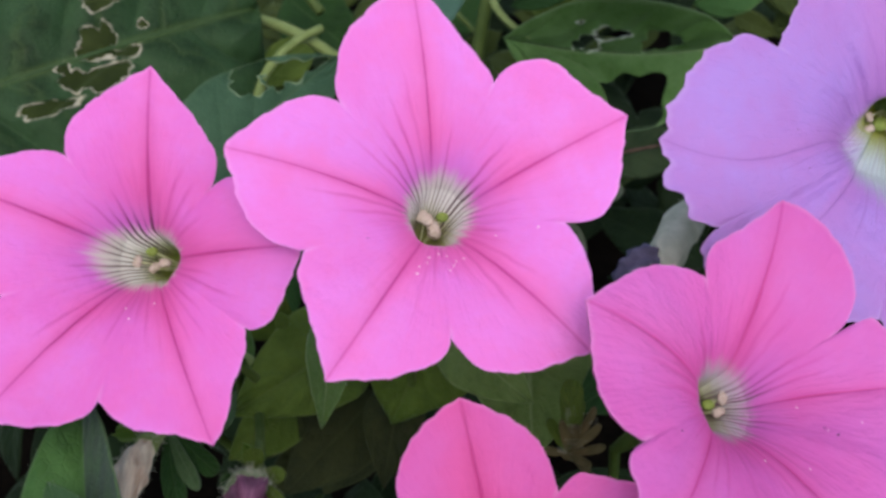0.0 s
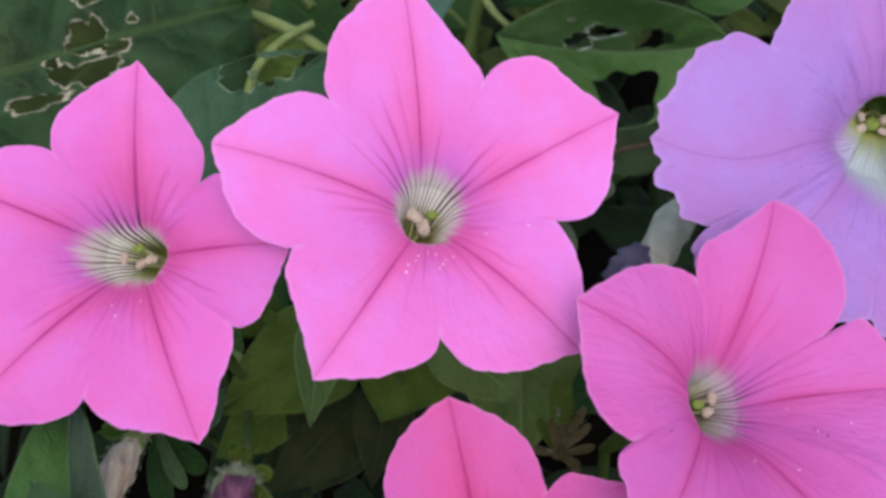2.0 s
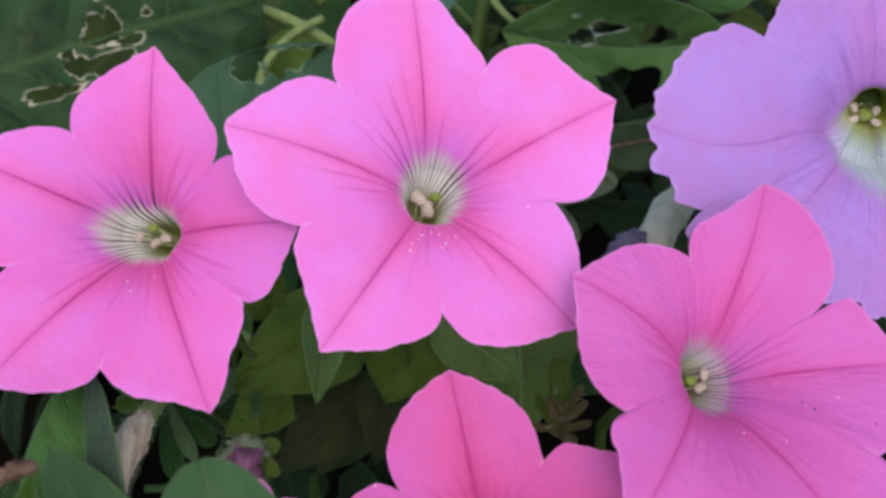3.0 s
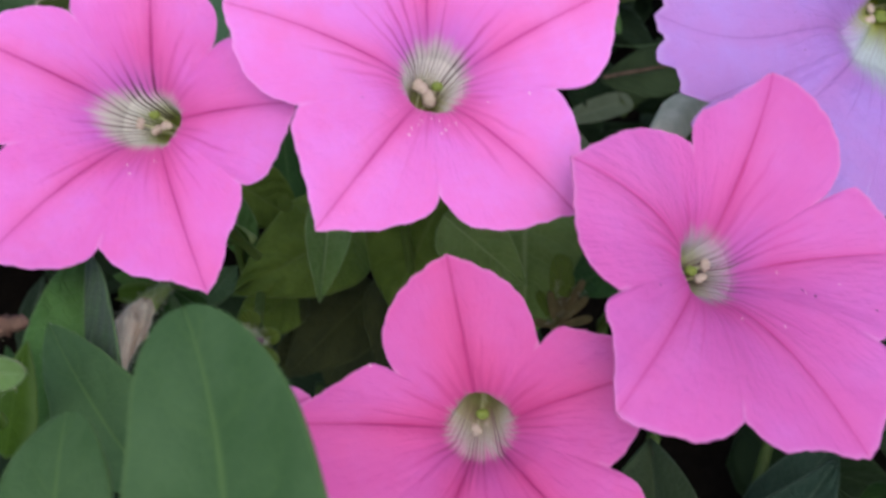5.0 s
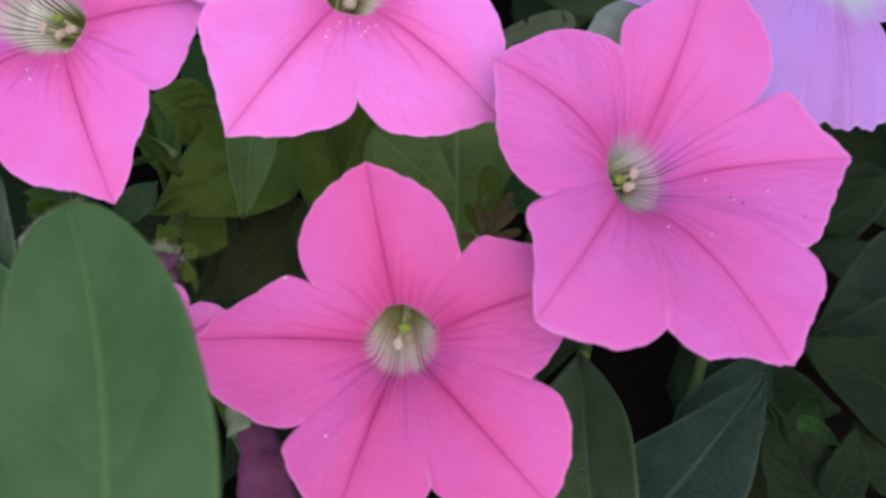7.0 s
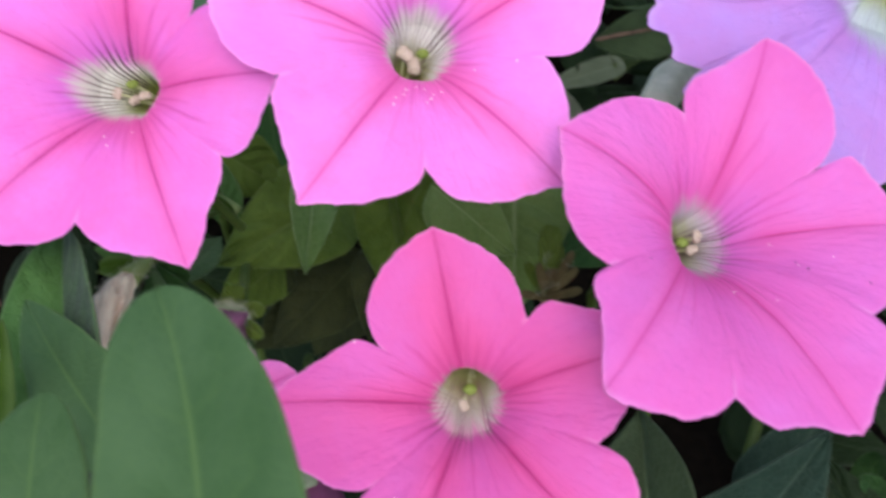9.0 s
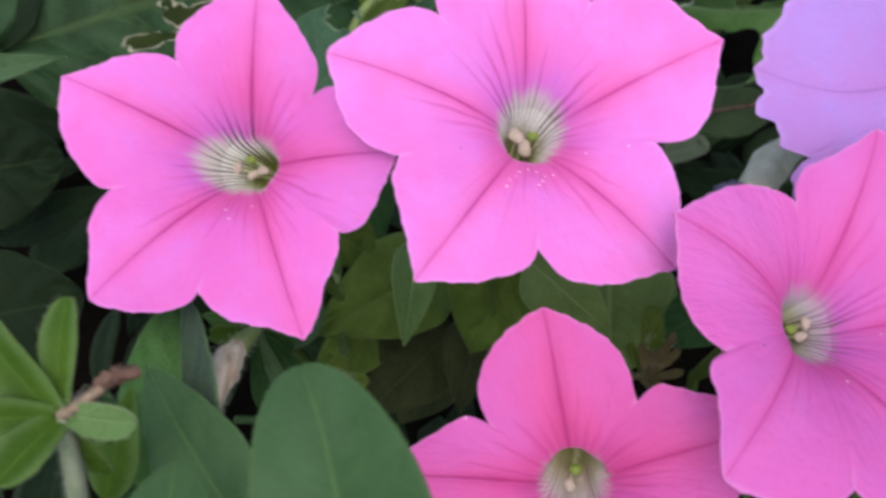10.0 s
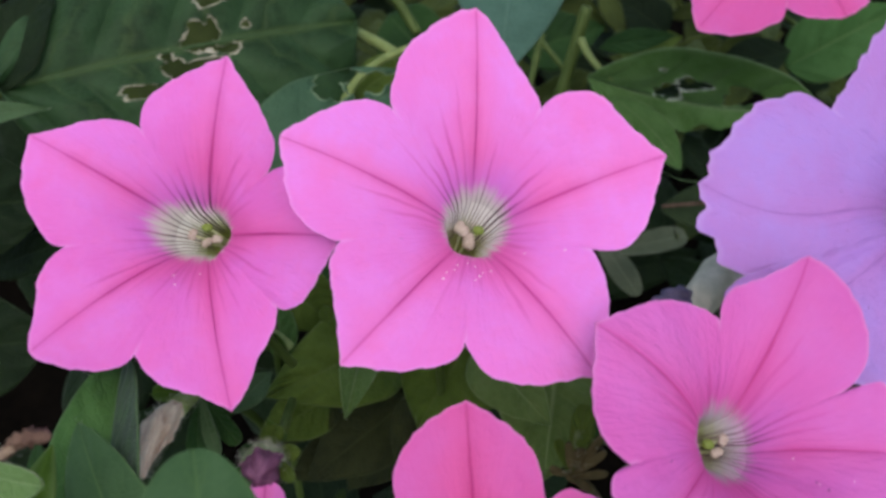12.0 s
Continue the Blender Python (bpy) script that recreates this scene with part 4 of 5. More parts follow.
# the deep pink limb on this one stands in for the shade it lies in
flower("pink petunia at the back of the bed", centre=(0.0721, 0.2645, 0.2078), facing=(0.05, -0.45, 0.89), petals=[
    (-158, 31.0, -122, 47.0, (31.5, 33, 36, 38.5, 42.5), (34, 36, 40, 43, 45)),
    (-92, 29.0, -62, 33.5, (30, 31, 32, 32.5, 33), (24, 26, 29, 31.5, 33)),
    (-20, 22.0, 22, 38.0, (24, 26, 29, 32, 35), (30, 32, 34, 36, 37)),
    (62, 30.0, 95, 46.0, (34, 36, 38, 40, 43), (34, 36, 38, 40, 43)),
    (128, 31.0, 170, 45.0, (34, 36, 39, 41, 43), (35, 37, 39, 41, 43)),
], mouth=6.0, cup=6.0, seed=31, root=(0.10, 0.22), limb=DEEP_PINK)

# ---- the leaves ----
leaf("large dark green leaf gnawed into holes with pale torn rims", (-0.1606, 0.2120, 0.1519), (-0.0640, 0.2828, 0.1408), 0.0888, LEAF_OLD, shape="broad", bend=0.05, fold=-10, ripple=0.4, quilt=0.05, stalk=(-0.1870, 0.1995, 0.1179), seed=11, holes=((-0.06, 0.53, 0.0053, 0.0046, 20), (-0.10, 0.57, 0.0036, 0.0025, 0), (0.06, 0.60, 0.0016, 0.0046, 0), (-0.02, 0.50, 0.0032, 0.0028, 0), (0.19, 0.51, 0.0036, 0.0078, 0), (0.17, 0.55, 0.0028, 0.0053, 0), (0.04, 0.43, 0.0018, 0.0020, 0), (-0.11, 0.67, 0.0015, 0.0016, 0), (0.29, 0.35, 0.0025, 0.0082, 0), (-0.35, 0.59, 0.0032, 0.0057, 0), (0.14, 0.44, 0.0032, 0.0036, 0),))
leaf("grey-green leaf with a ragged gnawed side", (-0.0677, 0.1827, 0.1580), (-0.0307, 0.2337, 0.1600), 0.0360, LEAF_TEAL, shape="ovate", bend=0.04, fold=6, quilt=0.02, seed=12, holes=((-0.62, 0.53, 0.0050, 0.0042, 15), (-0.90, 0.60, 0.0050, 0.0062, 0), (-0.40, 0.64, 0.0036, 0.0030, 0), (-0.52, 0.74, 0.0058, 0.0062, 0), (-0.48, 0.88, 0.0046, 0.0080, 0),))
leaf("misty blue-green leaf hanging over the back of the bed", (-0.0047, 0.2549, 0.2114), (-0.0048, 0.2063, 0.1824), 0.0374, LEAF_MIST, shape="ovate", bend=0.05, fold=6, seed=13)
leaf("broad green leaf eaten through, a great bite out of its side", (0.0212, 0.2808, 0.1300), (0.1024, 0.2793, 0.1280), 0.0560, LEAF_CHEWED, shape="oval", roll=38, bend=0.02, fold=30, quilt=0.02, sway=0.045, seed=14, holes=((-0.15, 0.35, 0.0046, 0.0046, 0), (-0.36, 0.44, 0.0034, 0.0058, 0), (-0.58, 0.31, 0.0010, 0.0012, 0), (-0.26, 0.66, 0.0062, 0.0070, 10, 0.2), (0.80, 0.53, 0.0165, 0.0150, 0, 0.0)))
leaf("dull olive leaf seen through gnawed holes", (-0.1645, 0.2790, 0.0789), (-0.1037, 0.3357, 0.1030), 0.0514, LEAF_DIM, shape="broad", seed=15)
leaf("green lobe of a gnawed leaf running down behind two flowers", (0.0300, 0.2740, 0.1275), (0.0566, 0.2512, 0.1180), 0.0125, LEAF_MID, shape="oval", fold=8, sway=-0.05, seed=20)
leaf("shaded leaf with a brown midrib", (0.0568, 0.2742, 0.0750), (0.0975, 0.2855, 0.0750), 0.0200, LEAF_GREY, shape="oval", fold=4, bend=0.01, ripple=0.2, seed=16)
leaf("small grey-green curled leaf with a slit in it", (0.0375, 0.2165, 0.1110), (0.0629, 0.2435, 0.0945), 0.0086, LEAF_ASH, shape="paddle", roll=-8, fold=10, bend=0.02, seed=17, holes=((-0.10, 0.84, 0.0024, 0.0011, 15, 0.4), (-1.0, 0.30, 0.0020, 0.0014, 0, 0.4)))
leaf("small blunt green leaf tip below a pink petal", (0.0335, 0.2416, 0.0880), (0.0484, 0.2208, 0.0850), 0.0090, LEAF_ASH, shape="paddle", fold=16, bend=0.06, seed=18)
leaf("green leaf behind the lilac flower", (0.0971, 0.3208, 0.1140), (0.1354, 0.3350, 0.1377), 0.0280, LEAF_DEEP, quilt=0.03, rows=48, cols=31, seed=19)
leaf("green leaf at the back of the bed", (0.0925, 0.3032, 0.1345), (0.0637, 0.2943, 0.1270), 0.0162, LEAF_DARK_SHADED, shape="lance", seed=21)
leaf("narrow green leaf at the back of the bed", (0.0241, 0.2981, 0.1302), (0.0510, 0.2965, 0.1406), 0.0092, LEAF, shape="lance", seed=22)
leaf("small green leaf at the back of the bed", (0.0332, 0.3038, 0.1233), (0.0506, 0.3004, 0.1204), 0.0096, LEAF_OLIVE, shape="lance", seed=23)
leaf("dark leaf in the shade at the back", (0.0504, 0.3270, 0.1192), (0.0313, 0.3358, 0.1266), 0.0196, LEAF_DARK_SHADED, seed=24)
leaf("dark leaf behind the stems at the back", (-0.0636, 0.3387, 0.1056), (-0.0318, 0.3180, 0.0881), 0.0297, LEAF, shape="ovate", seed=25)
leaf("green leaf among the stems at the back", (-0.0710, 0.3040, 0.0882), (-0.0489, 0.3194, 0.1010), 0.0179, LEAF_OLIVE, shape="lance", seed=26)
leaf("dim green leaf behind the middle flower", (-0.0050, 0.3317, 0.0997), (0.0267, 0.3422, 0.1085), 0.0251, LEAF, shape="ovate", seed=27)
leaf("dim olive leaf behind the middle flower", (0.0315, 0.3277, 0.1080), (0.0580, 0.3342, 0.1135), 0.0156, LEAF_OLIVE, shape="lance", seed=28)
leaf("small pointed green leaf folded along its midrib", (-0.0258, 0.1355, 0.1640), (-0.0268, 0.1121, 0.1545), 0.0122, LEAF_SOFT, fuzz=40, shape="ovate", fold=36, roll=-14, stalk=(-0.0206, 0.1466, 0.1533), quilt=0.02, rows=48, cols=31, seed=29)
leaf("broad olive leaf in the shade", (-0.0212, 0.1541, 0.1330), (-0.0514, 0.1249, 0.1385), 0.0275, LEAF_OLIVE, shape="ovate", bend=0.08, fold=8, quilt=0.045, rows=48, cols=31, seed=30)
leaf("broad olive leaf below a pink petal", (0.0021, 0.1459, 0.1611), (-0.0133, 0.1307, 0.1248), 0.0321, LEAF_OLIVE, shape="ovate", bend=0.04, fold=4, quilt=0.025, rows=48, cols=31, seed=31)
leaf("grey-green leaf with a pale rim below a petal's cleft", (0.0005, 0.1369, 0.1570), (0.0204, 0.1195, 0.1530), 0.0170, LEAF_OLIVE_LIT, shape="ovate", bend=0.05, fold=8, quilt=0.02, rows=48, cols=31, seed=32)
leaf("grey-green leaf with a pale midrib", (0.0203, 0.1470, 0.1538), (0.0205, 0.1105, 0.1431), 0.0321, LEAF_OLIVE_LIT, shape="ovate", bend=0.04, fold=4, quilt=0.025, rows=48, cols=31, seed=33)
leaf("green leaf beside a pink flower", (0.0466, 0.1306, 0.1541), (0.0290, 0.1165, 0.1541), 0.0155, LEAF, shape="ovate", seed=34)
leaf("brown-green leaf low in the shade", (-0.0174, 0.1439, 0.1183), (-0.0415, 0.1187, 0.1089), 0.0225, LEAF_BROWN_SHADED, seed=35)
leaf("dull leaf low among stems", (-0.0383, 0.1377, 0.1248), (-0.0482, 0.1206, 0.1223), 0.0145, LEAF_BROWN_SHADED, seed=36)
leaf("brownish leaf low in the shade", (-0.0106, 0.1464, 0.1263), (-0.0151, 0.1157, 0.1181), 0.0160, LEAF_BROWN_SHADED, shape="lance", seed=37)
leaf("fresh green leaf behind a pink petal", (-0.0455, 0.1289, 0.1527), (-0.0501, 0.1284, 0.1640), 0.0039, LEAF_FRESH, shape="lance", seed=39)
leaf("small round leaf in the shade", (-0.0380, 0.1413, 0.1514), (-0.0399, 0.1444, 0.1540), 0.0036, LEAF_OLIVE, shape="round", seed=40)
leaf("small green leaf above a hairy bud", (-0.0387, 0.1011, 0.1588), (-0.0413, 0.1023, 0.1656), 0.0050, LEAF_FRESH, shape="ovate", fold=18, seed=41)
leaf("brownish leaf low at the bed's side", (0.0913, 0.0571, 0.1219), (0.0830, 0.0753, 0.1312), 0.0133, LEAF_BROWN_SHADED, shape="ovate", seed=42)
leaf("small olive leaf in the corner", (0.1050, 0.0845, 0.1272), (0.0952, 0.0773, 0.1211), 0.0076, LEAF, shape="ovate", seed=43)
leaf("narrow dark leaf in the corner", (0.1127, 0.0905, 0.1381), (0.1036, 0.0834, 0.1380), 0.0062, LEAF_OLIVE, shape="lance", seed=44)
leaf("green leaf below a pink petal", (-0.0594, 0.1133, 0.1572), (-0.0722, 0.1124, 0.1623), 0.0076, LEAF_MID, shape="ovate", fold=16, seed=45)
leaf("small green leaf below a pink petal", (-0.0598, 0.1089, 0.1594), (-0.0701, 0.1059, 0.1627), 0.0039, LEAF_OLIVE, shape="lance", fold=16, seed=46)
leaf("narrow green leaf beside a petal tip", (-0.0422, 0.1349, 0.1343), (-0.0532, 0.1250, 0.1377), 0.0070, LEAF_MID, shape="lance", fold=10, seed=47)
leaf("olive leaf deep in the shade", (-0.0230, 0.1482, 0.1101), (-0.0438, 0.1366, 0.1121), 0.0139, LEAF_OLIVE, shape="ovate", seed=48)
leaf("dim brownish leaf deep in the shade", (-0.0331, 0.1321, 0.1084), (-0.0463, 0.1188, 0.1090), 0.0135, LEAF_BROWN_SHADED, shape="ovate", seed=49)
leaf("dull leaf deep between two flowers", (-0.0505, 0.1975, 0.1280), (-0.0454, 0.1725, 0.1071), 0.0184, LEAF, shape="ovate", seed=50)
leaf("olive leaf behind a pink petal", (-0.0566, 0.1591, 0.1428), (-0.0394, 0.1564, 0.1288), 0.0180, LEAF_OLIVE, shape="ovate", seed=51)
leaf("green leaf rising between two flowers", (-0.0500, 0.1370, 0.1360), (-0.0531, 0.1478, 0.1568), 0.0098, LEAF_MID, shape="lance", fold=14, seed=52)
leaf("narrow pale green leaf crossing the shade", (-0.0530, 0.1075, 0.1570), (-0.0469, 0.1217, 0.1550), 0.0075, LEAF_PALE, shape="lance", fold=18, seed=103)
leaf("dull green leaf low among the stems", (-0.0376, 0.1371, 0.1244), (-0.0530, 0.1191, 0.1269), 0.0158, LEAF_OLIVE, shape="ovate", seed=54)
leaf("brownish leaf deep below the flowers", (-0.0227, 0.1538, 0.0913), (-0.0344, 0.1308, 0.0838), 0.0214, LEAF_BROWN_SHADED, shape="lance", seed=55)
leaf("folded green leaf pointing up between flowers, one half painted in shade", (-0.0512, 0.0477, 0.1844), (-0.0678, 0.0994, 0.1870), 0.0236, LEAF_FOLD_SHADED, fuzz=90, quilt=0.02, rows=50, cols=31, shape="oval", fold=36, roll=-8, bend=0.05, seed=56)
leaf("pale narrow leaf reaching over a dark gap", (-0.1478, 0.1669, 0.1787), (-0.1101, 0.1629, 0.1930), 0.0076, LEAF_PALE, shape="lance", fold=20, bend=0.06, seed=57)
leaf("grey-green leaf standing at the edge of the bed", (-0.1472, 0.1687, 0.1743), (-0.1309, 0.1831, 0.2099), 0.0112, LEAF, shape="lance", fold=15, seed=58)
leaf("rounded dark green leaf", (-0.1683, 0.1588, 0.1484), (-0.1287, 0.1726, 0.1483), 0.0339, LEAF_DARK_SHADED, shape="round", fold=6, quilt=0.05, rows=60, cols=41, seed=59)
leaf("dark green leaf with a wavy edge", (-0.1610, 0.1212, 0.1344), (-0.1134, 0.1325, 0.1381), 0.0332, LEAF_DARK_SHADED, shape="round", fold=4, ripple=0.9, quilt=0.03, rows=48, cols=31, seed=60)
leaf("dark leaf wedged in the shade", (-0.1593, 0.1672, 0.1143), (-0.1163, 0.1768, 0.1342), 0.0128, LEAF_DARK_SHADED, shape="lance", seed=61)
leaf("deep green leaf in the shade at the top", (-0.1663, 0.2112, 0.1512), (-0.1526, 0.2460, 0.1687), 0.0247, LEAF_DARK_SHADED, shape="ovate", seed=62)
leaf("blue-green leaf below a sprig", (-0.1145, 0.0736, 0.1768), (-0.0885, 0.0787, 0.1869), 0.0261, LEAF_NEAR, shape="round", fold=5, seed=63)
leaf("dull green leaf crossing the foot of a half-shaded leaf", (-0.0441, 0.0509, 0.1900), (-0.0677, 0.0796, 0.1930), 0.0180, LEAF_NEAR, shape="ovate", fold=8, bend=0.05, rows=40, cols=25, quilt=0.015, fuzz=60, seed=66)
leaf("large blue-green leaf standing tall at the front", (-0.0155, -0.0014, 0.2337), (-0.0290, 0.0537, 0.2376), 0.0240, LEAF_NEAR, shape="blunt", sway=0.07, fold=10, bend=0.05, ripple=0.25, rows=60, cols=41, quilt=0.012, seed=64)
leaf("grey-green leaf low at the front", (-0.0440, 0.0164, 0.2110), (-0.0496, 0.0501, 0.2158), 0.0178, LEAF_NEAR, shape="blunt", fold=8, seed=65)
leaf("yellow-green curled leaf at the front", (-0.0689, 0.0545, 0.1901), (-0.0634, 0.0673, 0.2067), 0.0083, LEAF_FRESH, shape="ovate", fold=-20, roll=10, seed=66)
leaf("dark green leaf at the front", (-0.0637, 0.0542, 0.1781), (-0.0773, 0.0785, 0.1867), 0.0106, LEAF, shape="ovate", seed=67)
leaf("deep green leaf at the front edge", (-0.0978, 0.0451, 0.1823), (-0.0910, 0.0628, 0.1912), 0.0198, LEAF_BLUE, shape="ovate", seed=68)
leaf("grey-green folded leaf hanging from a stem", (0.0457, 0.0808, 0.1535), (0.0503, 0.0173, 0.1437), 0.0310, LEAF_SAGE, shape="lance", fold=45, roll=30, bend=0.06, quilt=0.03, rows=48, cols=31, seed=69)
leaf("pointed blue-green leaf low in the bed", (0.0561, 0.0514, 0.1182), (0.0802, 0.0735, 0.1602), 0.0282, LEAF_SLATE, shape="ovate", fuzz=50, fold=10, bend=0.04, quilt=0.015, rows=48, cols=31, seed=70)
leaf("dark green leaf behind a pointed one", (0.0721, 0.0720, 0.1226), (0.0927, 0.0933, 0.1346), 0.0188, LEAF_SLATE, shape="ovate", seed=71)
leaf("dark green leaf at the bed's edge", (0.1005, 0.0471, 0.1311), (0.0839, 0.0766, 0.1440), 0.0183, LEAF_DARK_SHADED, shape="ovate", fold=8, quilt=0.03, rows=48, cols=31, seed=72)
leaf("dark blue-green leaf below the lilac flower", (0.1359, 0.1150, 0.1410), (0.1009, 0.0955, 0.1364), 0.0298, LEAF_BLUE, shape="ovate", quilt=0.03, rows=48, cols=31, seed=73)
leaf("dark leaf with a light rim", (0.1278, 0.0770, 0.1327), (0.0938, 0.0882, 0.1479), 0.0229, LEAF_DARK_SHADED, shape="ovate", roll=15, seed=74)
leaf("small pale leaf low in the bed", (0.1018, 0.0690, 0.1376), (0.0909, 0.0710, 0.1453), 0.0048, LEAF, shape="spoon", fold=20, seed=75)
leaf("small dark leaf low in the bed", (0.0975, 0.0562, 0.1387), (0.1011, 0.0679, 0.1485), 0.0100, LEAF_DARK_SHADED, shape="ovate", seed=76)
leaf("dark leaf in the corner of the bed", (0.1182, 0.0598, 0.1300), (0.1073, 0.0834, 0.1380), 0.0143, LEAF_DARK_SHADED, shape="ovate", seed=77)

# ---- sprigs, buds, stems ----
sprig = tagged(new("sprig"), "sprig of small fresh green leaves with a withered brown flower", "sprig")
mesh_object("stem", *crumpled(arc((-0.0670, 0.0544, 0.2195), (-0.0678, 0.0342, 0.1883), (0.002, 0, 0), 24), np.interp(np.linspace(0, 1, 24), [0, 0.06, 0.15, 1], [0.0004, 0.0011, 0.0014, 0.0020]), 14, 0.06, 4), STEM_PALE, sprig, "pale downy stem")
stem_path = arc((-0.0670, 0.0544, 0.2195), (-0.0678, 0.0342, 0.1883), (0.002, 0, 0), 12)
hairs(sprig, *hairy_tube(stem_path, np.linspace(0.0015, 0.0020, 12), 500, 0.001, 15), 0.0010, 16)
leaf("fresh green spoon-shaped leaflet", (-0.0668, 0.0547, 0.2196), (-0.0672, 0.0686, 0.2290), 0.0058, LEAF_FRESH, shape="paddle", fold=24, bend=0.09, fuzz=70, rows=40, cols=23, name="leaflet", seed=78, parent=sprig)
leaf("fresh green spoon-shaped leaflet", (-0.0670, 0.0544, 0.2195), (-0.0790, 0.0633, 0.2316), 0.0080, LEAF_FRESH, shape="paddle", fold=24, bend=0.08, fuzz=70, rows=40, cols=23, name="leaflet", seed=79, parent=sprig)
leaf("fresh green spoon-shaped leaflet", (-0.0671, 0.0542, 0.2192), (-0.0807, 0.0504, 0.2254), 0.0066, LEAF_FRESH, shape="paddle", fold=24, bend=0.10, fuzz=70, rows=40, cols=23, name="leaflet", seed=80, parent=sprig)
leaf("fresh green spoon-shaped leaflet", (-0.0669, 0.0539, 0.2190), (-0.0724, 0.0431, 0.2193), 0.0074, LEAF_FRESH, shape="paddle", fold=30, bend=0.10, fuzz=70, rows=40, cols=23, name="leaflet", seed=81, parent=sprig)
leaf("fresh blue-green spoon-shaped leaflet", (-0.0659, 0.0545, 0.2195), (-0.0548, 0.0532, 0.2207), 0.0056, LEAF_SOFT, shape="paddle", fold=26, bend=0.08, fuzz=60, rows=40, cols=23, name="leaflet", seed=82, parent=sprig)
leaf("small green leaflet", (-0.0672, 0.0546, 0.2172), (-0.0627, 0.0523, 0.2059), 0.0040, LEAF_FRESH, shape="paddle", fold=18, name="leaflet", seed=83, parent=sprig)
mesh_object("flower_stalk", *crumpled(arc((-0.0670, 0.0544, 0.2195), (-0.0606, 0.0588, 0.2220), (0.0004, -0.0012, 0.0006), 22), np.interp(np.linspace(0, 1, 22), [0, 0.5, 1], [0.0007, 0.0009, 0.0008]), 12, 0.30, 6), DRY_STALK, sprig, "dry beige flower stalk")
mesh_object("withered_flower", *crumpled(arc((-0.0618, 0.0584, 0.2212), (-0.0546, 0.0590, 0.2250), (-0.0006, -0.0002, 0.0010), 30), np.interp(np.linspace(0, 1, 30), [0, 0.12, 0.25, 0.38, 0.5, 0.62, 0.75, 0.9, 1], [0.0007, 0.0011, 0.0008, 0.0012, 0.0009, 0.0013, 0.0009, 0.0011, 0.0003]), 16, 0.45, 6, 5), WITHERED, sprig, "withered dark brown flower")
stalk_path = arc((-0.0670, 0.0544, 0.2195), (-0.0606, 0.0587, 0.2207), (0.0, -0.001, 0.001), 12)
hairs(sprig, *hairy_tube(stalk_path, np.full(12, 0.001), 160, 0.001, 25), 0.0012, 26)
bud = tagged(new("spent_bloom"), "spent pale brown bloom with hairs and green sepals", "flower bud")
path = arc((-0.0563, 0.1043, 0.1700), (-0.0576, 0.0778, 0.1788), (-0.0026, 0.0005, 0.001), 26)
radii = np.interp(np.linspace(0, 1, 26), [0, 0.06, 0.22, 0.42, 0.58, 0.80, 1], [0.0004, 0.0011, 0.0017, 0.0028, 0.0032, 0.0018, 0.0005])
mesh_object("tube", *crumpled(path, radii, 30, 0.15, 2, 6), DRY_BUD, bud, "dry ribbed brown tube")
mesh_object("calyx", *crumpled(path[:8], radii[:8] * 1.12 + 0.0002, 18, 0.06, 12, 5), STEM_LIGHT, bud, "yellow-green downy calyx")
hairs(bud, *hairy_tube(path, radii, 520, 0.0018, 5), 0.0017, 3)
mesh_object("stalk", *tube(arc((-0.0566, 0.1044, 0.1698), (-0.0562, 0.1345, 0.0987), (0, 0.004, -0.002), 12), np.linspace(0.0013, 0.0012, 12), 8), STEM, bud)
leaf("green sepal", (-0.0566, 0.1046, 0.1694), (-0.0520, 0.0877, 0.1651), 0.0050, LEAF, shape="spoon", fold=20, name="sepal", seed=84, parent=bud)
leaf("green sepal", (-0.0566, 0.1046, 0.1694), (-0.0456, 0.0955, 0.1657), 0.0046, LEAF, shape="spoon", fold=20, name="sepal", seed=85, parent=bud)
leaf("green sepal", (-0.0566, 0.1046, 0.1694), (-0.0661, 0.1016, 0.1709), 0.0044, LEAF_FRESH, shape="spoon", fold=20, name="sepal", seed=86, parent=bud)
leaf("green sepal", (-0.0566, 0.1046, 0.1694), (-0.0490, 0.1024, 0.1657), 0.0042, LEAF, shape="spoon", fold=20, name="sepal", seed=87, parent=bud)
leaf("green sepal", (-0.0566, 0.1046, 0.1694), (-0.0484, 0.0909, 0.1678), 0.0034, LEAF_PALE, shape="spoon", fold=20, name="sepal", seed=88, parent=bud)
bud = tagged(new("flower_bud"), "closed purple flower bud in a hairy calyx", "flower bud")
path = arc((-0.0398, 0.0955, 0.1615), (-0.0369, 0.0850, 0.1728), (0, 0.0004, 0.0005), 14)
radii = np.interp(np.linspace(0, 1, 14), [0, 0.3, 0.6, 0.85, 1], [0.0014, 0.0030, 0.0040, 0.0036, 0.0010])
mesh_object("petals", *crumpled(path, radii * 0.95, 40, 0.34, 9, 5), BUD_MAUVE, bud, "folded dull purple petals")
mesh_object("calyx", *crumpled(path[:9], radii[:9] * 1.18 + 0.0002, 16, 0.06, 10, 5), STEM_PALE, bud, "downy grey-green calyx")
hairs(bud, *hairy_tube(path[:11], radii[:11] * 1.2, 420, 0.0018, 8), 0.0020, 4)
mesh_object("stalk", *tube(arc((-0.0386, 0.1029, 0.1603), (-0.0505, 0.1408, 0.1157), (0, 0.003, 0), 10), np.linspace(0.0012, 0.0012, 10), 8), STEM, bud)
leaf("downy green sepal", (-0.0381, 0.0949, 0.1653), (-0.0382, 0.0994, 0.1690), 0.0046, LEAF_OLIVE, shape="spoon", fold=22, name="sepal", seed=89, parent=bud)
